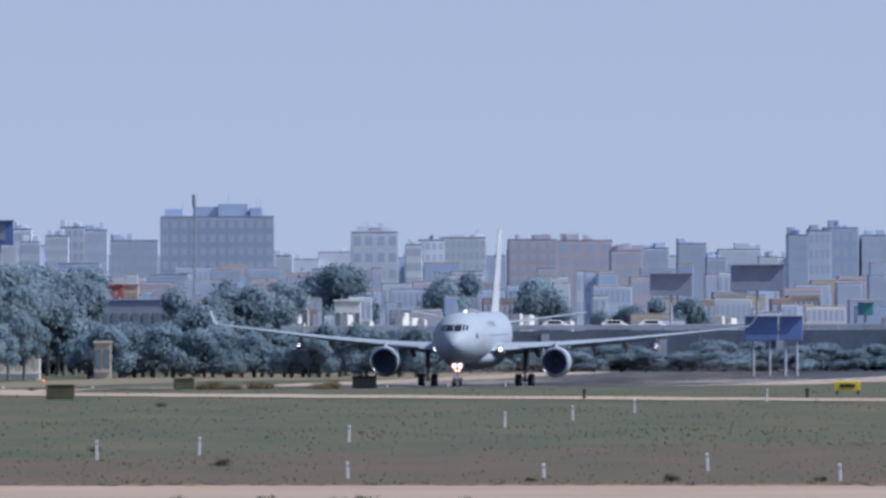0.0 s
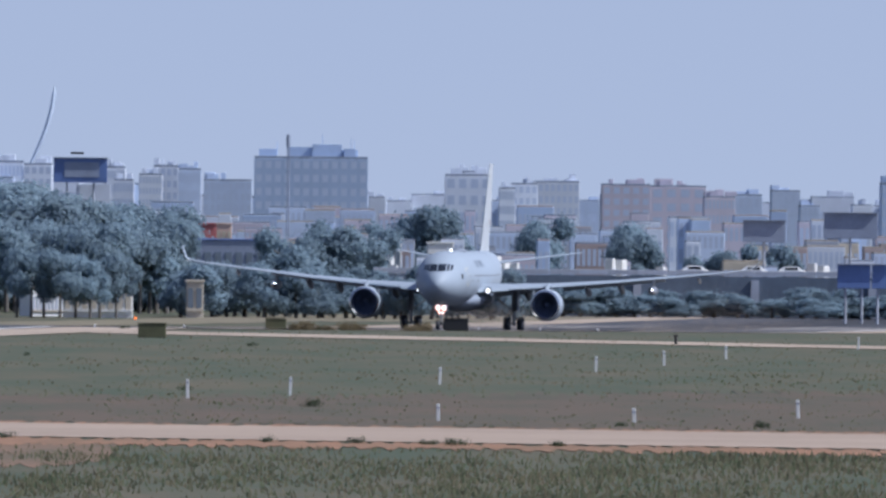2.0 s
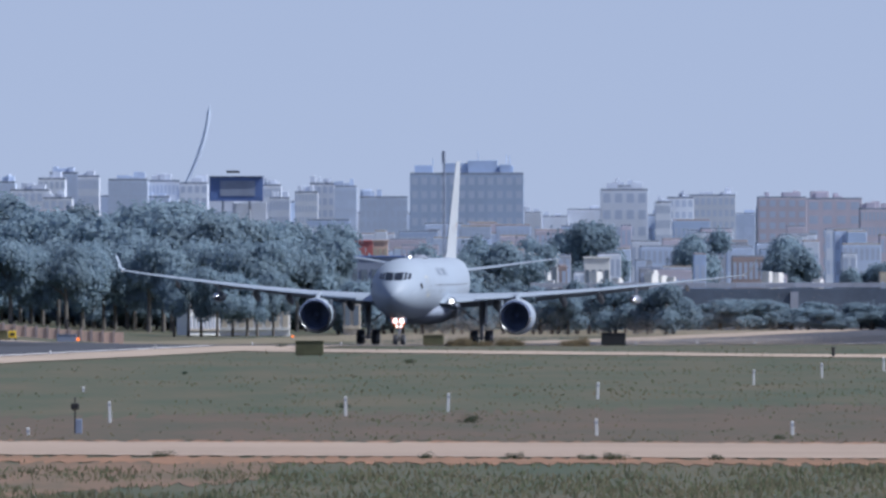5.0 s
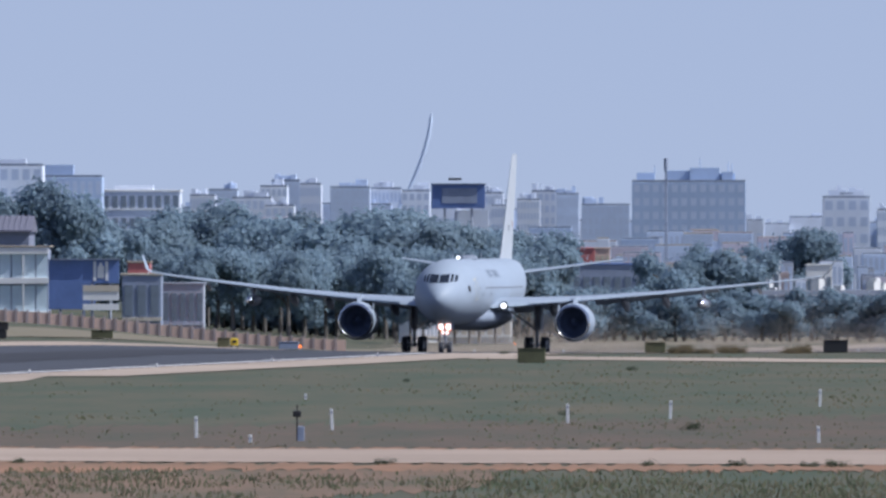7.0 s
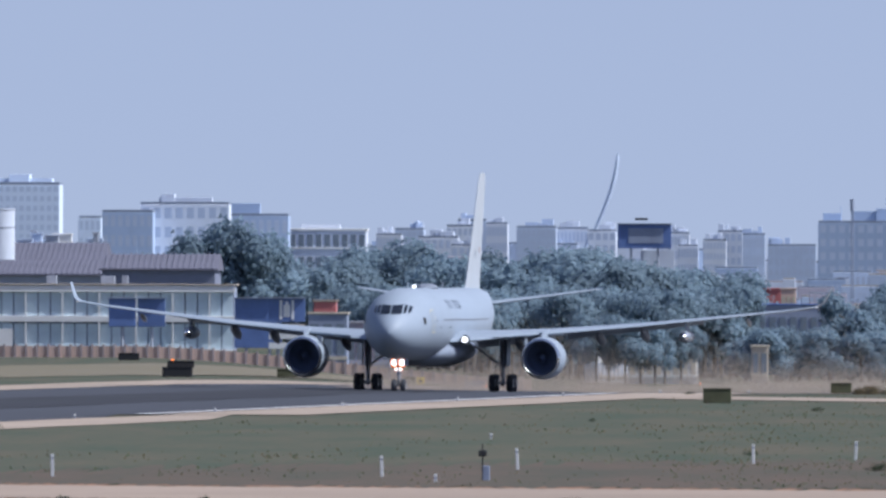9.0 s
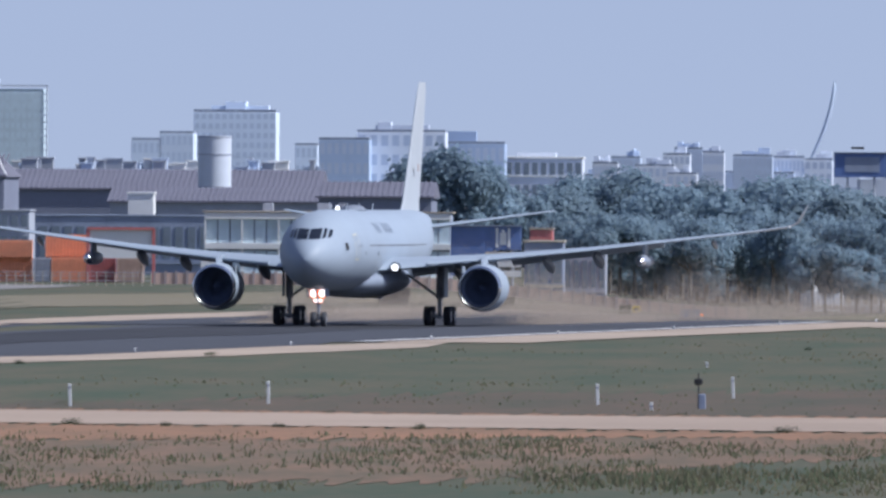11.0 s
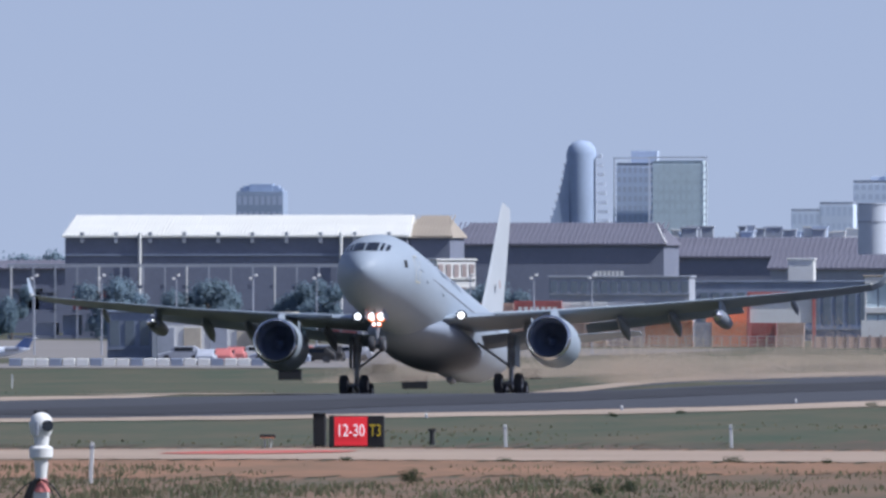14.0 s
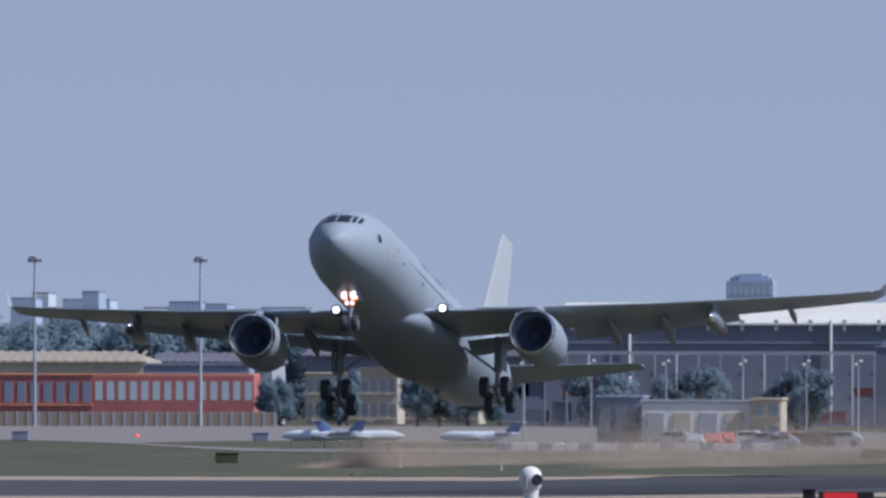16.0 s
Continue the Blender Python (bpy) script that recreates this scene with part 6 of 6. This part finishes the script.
def camera_post():
    """Weatherproof pan-tilt camera on a pole, with hanging cables."""
    p = spot(-3098, 350)
    b = thing("camera_post", "white weatherproof camera head on a pole with black cables", "surveillance camera", at=Matrix.Translation(p))
    k = 0.35 / FOCAL
    top = 5.8 - 150 * k - p.z
    def z(px):
        return top - px * k
    bm = bmesh.new()
    bm_rod(bm, (0, 0, -0.3), (0, 0, z(175)), 0.13, seg=12)
    part("pole", bm, M["white"], b, "white painted pole")
    bm = bmesh.new()
    bm_box(bm, 0.0, 0, z(200), 0.27, 0.24, 60 * k, 0, 0.02)
    part("cabinet", bm, M["white"], b, "pale control cabinet")
    bm = bmesh.new()
    bm_rod(bm, (0, 0, z(142)), (0, 0, z(118)), 0.17, 0.11, 12)
    part("collar", bm, M["redbox"], b, "dark red collar")
    bm = bmesh.new()
    bm_loft(bm, [[(x, zz, h) for x, _, zz in circle(0, 0, 0, r, 18)] for h, r in ((z(118), 0.10), (z(100), 0.12), (z(82), 0.14))])
    part("neck", bm, M["white"], b, smooth=True)
    bm = bmesh.new()
    bm_loft(bm, [[(x, zz, h) for x, _, zz in circle(0, 0, 0, r, 22)] for h, r in ((z(84), 0.17), (z(80), 0.215), (z(64), 0.22), (z(60), 0.17))])
    part("turntable", bm, M["white"], b, smooth=True)
    bm = bmesh.new()
    bm_loft(bm, [[(x + 0.01, zz, h) for x, _, zz in circle(0, 0, 0, r, 18)] for h, r in ((z(62), 0.12), (z(46), 0.14), (z(30), 0.15))])
    part("yoke", bm, M["white"], b, smooth=True)
    bm = bmesh.new()
    bm_loft(bm, [[(x, zz, h) for x, _, zz in circle(0, 0, 0, r, 24)] for h, r in ((z(46), 0.12), (z(38), 0.19), (z(22), 0.215), (z(10), 0.19), (z(3), 0.12), (z(0), 0.03))])
    head = part("head", bm, M["white"], b, "rounded white camera head", True)
    bm = bmesh.new()
    bm_rod(bm, (0.12, -0.14, z(24)), (0.155, -0.19, z(24)), 0.11, 0.10, 16)
    part("lens", bm, M["glass"], head, "dark lens")
    bm = bmesh.new()
    bm_box(bm, -0.06, -0.215, z(42), 0.05, 0.04, 26 * k, 0, 0.01)
    part("bracket", bm, M["grey_wall"], head)
    for i, (dx, sag, w) in enumerate(((-0.3, 0.5, 0.035), (-0.38, 0.62, 0.028), (-0.25, 0.7, 0.03), (-0.75, 0.35, 0.015), (0.55, 0.32, 0.014), (0.42, 0.42, 0.012))):
        bm = bmesh.new()
        pts = []
        for j in range(9):
            t = j / 8
            pts.append((dx * (math.sin(t * 1.57) if i < 3 else t), -0.15, z(120) + (0.05 * math.sin(t * 3.14) if i < 3 else 0) - sag * 2.2 * t * t))
        for a, c in zip(pts, pts[1:]):
            bm_rod(bm, a, c, w, seg=6)
        part("cable" if i < 3 else "stay_wire", bm, M["black"], b, "black hanging cable")


def tufts():
    """Standing blades of grass, in loose patches over the near verge and thinner over the field."""
    rng = np.random.default_rng(77)
    n1, n2 = 100000, 26000
    d = np.concatenate([1 / rng.uniform(1 / 705, 1 / 545, n1), 1 / rng.uniform(1 / 1400, 1 / 745, n2)])
    x = rng.uniform(-3650, 1250, n1 + n2) / 1000 / FOCAL * d
    ax, tx = axis_x(d), -0.52 * (x + 26)
    bare = (np.abs(x - ax) < 36) | ((d > 690 + tx) & (d < 772 + tx) & (x > -58)) | ((x <= -58) & (d > 700) & (d < 785)) | ((x < -40) & (d > 925) & (d < 1185))
    x, d = x[~bare], d[~bare]
    patch = np.array([noise.noise((p * 0.09, q * 0.02, 3.3)) + 0.6 * noise.noise((p * 0.5, q * 0.06, 1.3)) for p, q in zip(x, d)])
    keep = rng.uniform(-0.7, 0.9, len(x)) < patch - 0.5 * (x < -8)
    x, d, patch = x[keep], d[keep], patch[keep]
    z = np.array([gz(p, q) for p, q in zip(x, d)])
    n = len(x)
    h = rng.uniform(0.05, 0.17, n) * np.where(d < 710, 1.25, 0.8) * (1 + 0.5 * np.clip(patch, 0, 1))
    w = rng.uniform(0.02, 0.06, n) * np.where(d < 710, 1.0, 1.7)
    v = np.zeros((n, 3, 3))
    v[:, 0] = np.stack([x - w, d, z - 0.02], 1)
    v[:, 1] = np.stack([x + w, d + rng.uniform(-0.05, 0.05, n), z - 0.02], 1)
    v[:, 2] = np.stack([x + rng.normal(0, 0.05, n), d + rng.uniform(0, 0.12, n), z + h], 1)
    me = bpy.data.meshes.new("grass_tufts")
    me.from_pydata(v.reshape(-1, 3).tolist(), [], np.arange(3 * n).reshape(n, 3).tolist())
    me.materials.append(M["leaf_grass"])
    tagged(new("grass_tufts", me), "rough grass tufts on the airfield", "grass", kind="stuff")


def dust_cloud():
    """Dust that the jet blast raises: a long low drift of fine specks behind the engines."""
    rng = random.Random(31)
    verts, faces = [], []
    for i in range(420000):
        t = rng.random() ** 1.1
        y = -18 - 210 * t
        side = rng.choice((-9.4, 9.4))
        x = side * (1 + 0.5 * t) + rng.gauss(0, 1.2 + 3.5 * t)
        n = 0.55 + 0.9 * noise.noise((x * 0.12, y * 0.05, 0.7))
        z = abs(rng.gauss(0, 1)) * (0.9 + 2.3 * t ** 0.6) * max(0.15, n)
        s = rng.uniform(0.011, 0.023)
        a = rng.uniform(0, 6.28)
        b = len(verts)
        verts += [(x + s * math.cos(a), y, z + s * math.sin(a)), (x + s * math.cos(a + 2.1), y + s, z + s * math.sin(a + 2.1)), (x + s * math.cos(a + 4.2), y - s, z + s * math.sin(a + 4.2))]
        faces.append((b, b + 1, b + 2))
    me = bpy.data.meshes.new("dust_cloud")
    me.from_pydata(verts, [], faces)
    me.materials.append(M["dust"])
    return tagged(new("dust_cloud", me), "low tan dust blown up behind the jet engines", "dust", kind="stuff")


skyline()
middle_ground()
woods()
field_things()
dust = dust_cloud()
ROAD_CARS = [car(u, 2597, M["white"], "white van on the road bridge with sun glint", 90, 0, "cars on the road") for u in (640, 745, 812)]


# ---- what moves ----
def motions():
    way = [
        (0.0, pose(30.76, 2108.3, -3.57, 0.0, -0.45, 173.9)),
        (0.5, pose(27.85, 2080.8, -3.45, 0.0, -0.45, 173.9)),
        (1.0, pose(24.47, 2048.8, -3.28, 0.0, -0.45, 173.9)),
        (1.5, pose(21.45, 2020.3, -3.13, 0.0, -0.45, 173.9)),
        (2.0, pose(18.07, 1988.4, -2.96, 0.0, -0.45, 173.9)),
        (2.5, pose(15.17, 1961.0, -2.82, 0.0, -0.45, 173.9)),
        (3.0, pose(11.86, 1929.7, -2.65, 0.0, -0.45, 173.9)),
        (3.5, pose(8.72, 1900.0, -2.49, 0.0, -0.45, 173.9)),
        (4.0, pose(5.16, 1866.4, -2.32, 0.0, -0.45, 173.9)),
        (6.3, pose(-11.04, 1713.3, -1.50, 0.0, -0.45, 173.9)),
        (6.5, pose(-12.54, 1699.0, -1.43, 0.0, -0.45, 173.9)),
        (7.0, pose(-16.56, 1661.0, -1.23, 0.0, -0.45, 173.9)),
        (7.5, pose(-20.28, 1625.9, -1.04, 0.0, -0.45, 173.9)),
        (8.0, pose(-24.49, 1586.1, -0.83, 0.0, -0.3, 173.9)),
        (8.5, pose(-28.39, 1549.3, -0.60, 0.0, -0.3, 173.9)),
        (9.0, pose(-32.77, 1507.8, -0.32, 0.0, -0.3, 173.9)),
        (11.3, pose(-52.02, 1325.9, 0.05, 0.0, 0, 173.9)),
        (11.5, pose(-53.74, 1309.7, 0.05, 0.0, 0, 173.9)),
        (12.0, pose(-58.22, 1267.3, 0.05, 0.4, 0, 173.9)),
        (12.5, pose(-62.89, 1235.4, 0.00, 2.66, 0.21, 174.04)),
        (13.0, pose(-67.00, 1181.3, 0.03, 4.61, 0.45, 174.00)),
        (13.5, pose(-71.87, 1149.8, 0.04, 6.49, 0.50, 173.95)),
        (14.0, pose(-88.23, 1305.9, -0.81, 8.09, 0.67, 174.05)),
        (14.5, pose(-100.70, 1365.1, -0.64, 9.26, 0.75, 174.10)),
        (15.0, pose(-105.00, 1302.7, 0.44, 10.27, 0.55, 174.10)),
        (15.5, pose(-109.12, 1251.9, 1.69, 11.21, 0.50, 174.00)),
        (16.0, pose(-118.58, 1260.8, 4.44, 11.97, 1.00, 173.90)),
    ]
    walk(plane, way)
    walk(dust, [(t, pose(m.translation.x, m.translation.y, max(gz(m.translation.x, m.translation.y), m.translation.z - 1.5 if t < 14 else 0.0) - 3.0 * max(0.0, min(1.0, (11.0 - t) / 7)), 0, 0, 174)) for t, m in way])
    tilt = ((0, 0), (12, -0.4), (12.5, -2.2), (13, -3.8), (13.5, -1), (14, 8), (14.5, 14), (15, 20), (16, 20))
    drop = {14: 0.12, 14.5: 0.24, 15: 0.26, 16: 0.28}          # the legs stretch as the weight comes off
    for bogie, x in BOGIES:
        walk(bogie, [(t, pose(x, 0, 0.69 - drop.get(t, 0), a, 0, 0)) for t, a in tilt])
    # the wings droop with fuel and bend up as they lift
    bend = ((0, -1.7), (9, -1.4), (11.3, -0.7), (12.5, 0.0), (13.3, 0.9), (14, 1.6), (16, 1.8))
    for wing, s in WINGS:
        root = Vector((s * 2.8, 0, 4.1))
        rows = []
        for t, a in bend:
            turn = pose(0, 0, 0, 0, -s * a, 0)
            rows.append((t, Matrix.Translation(root) @ turn @ Matrix.Translation(-root)))
        walk(wing, rows)
    for i, c in enumerate(ROAD_CARS):
        k = 2.597 / FOCAL
        u = (640, 745, 812)[i]
        walk(c, [(t, pose((u + 42 * t) * k, 2601.2, 8 - 88 * k - 0.1, 0, 0, -90)) for t in (0, 8, 16)])


motions()
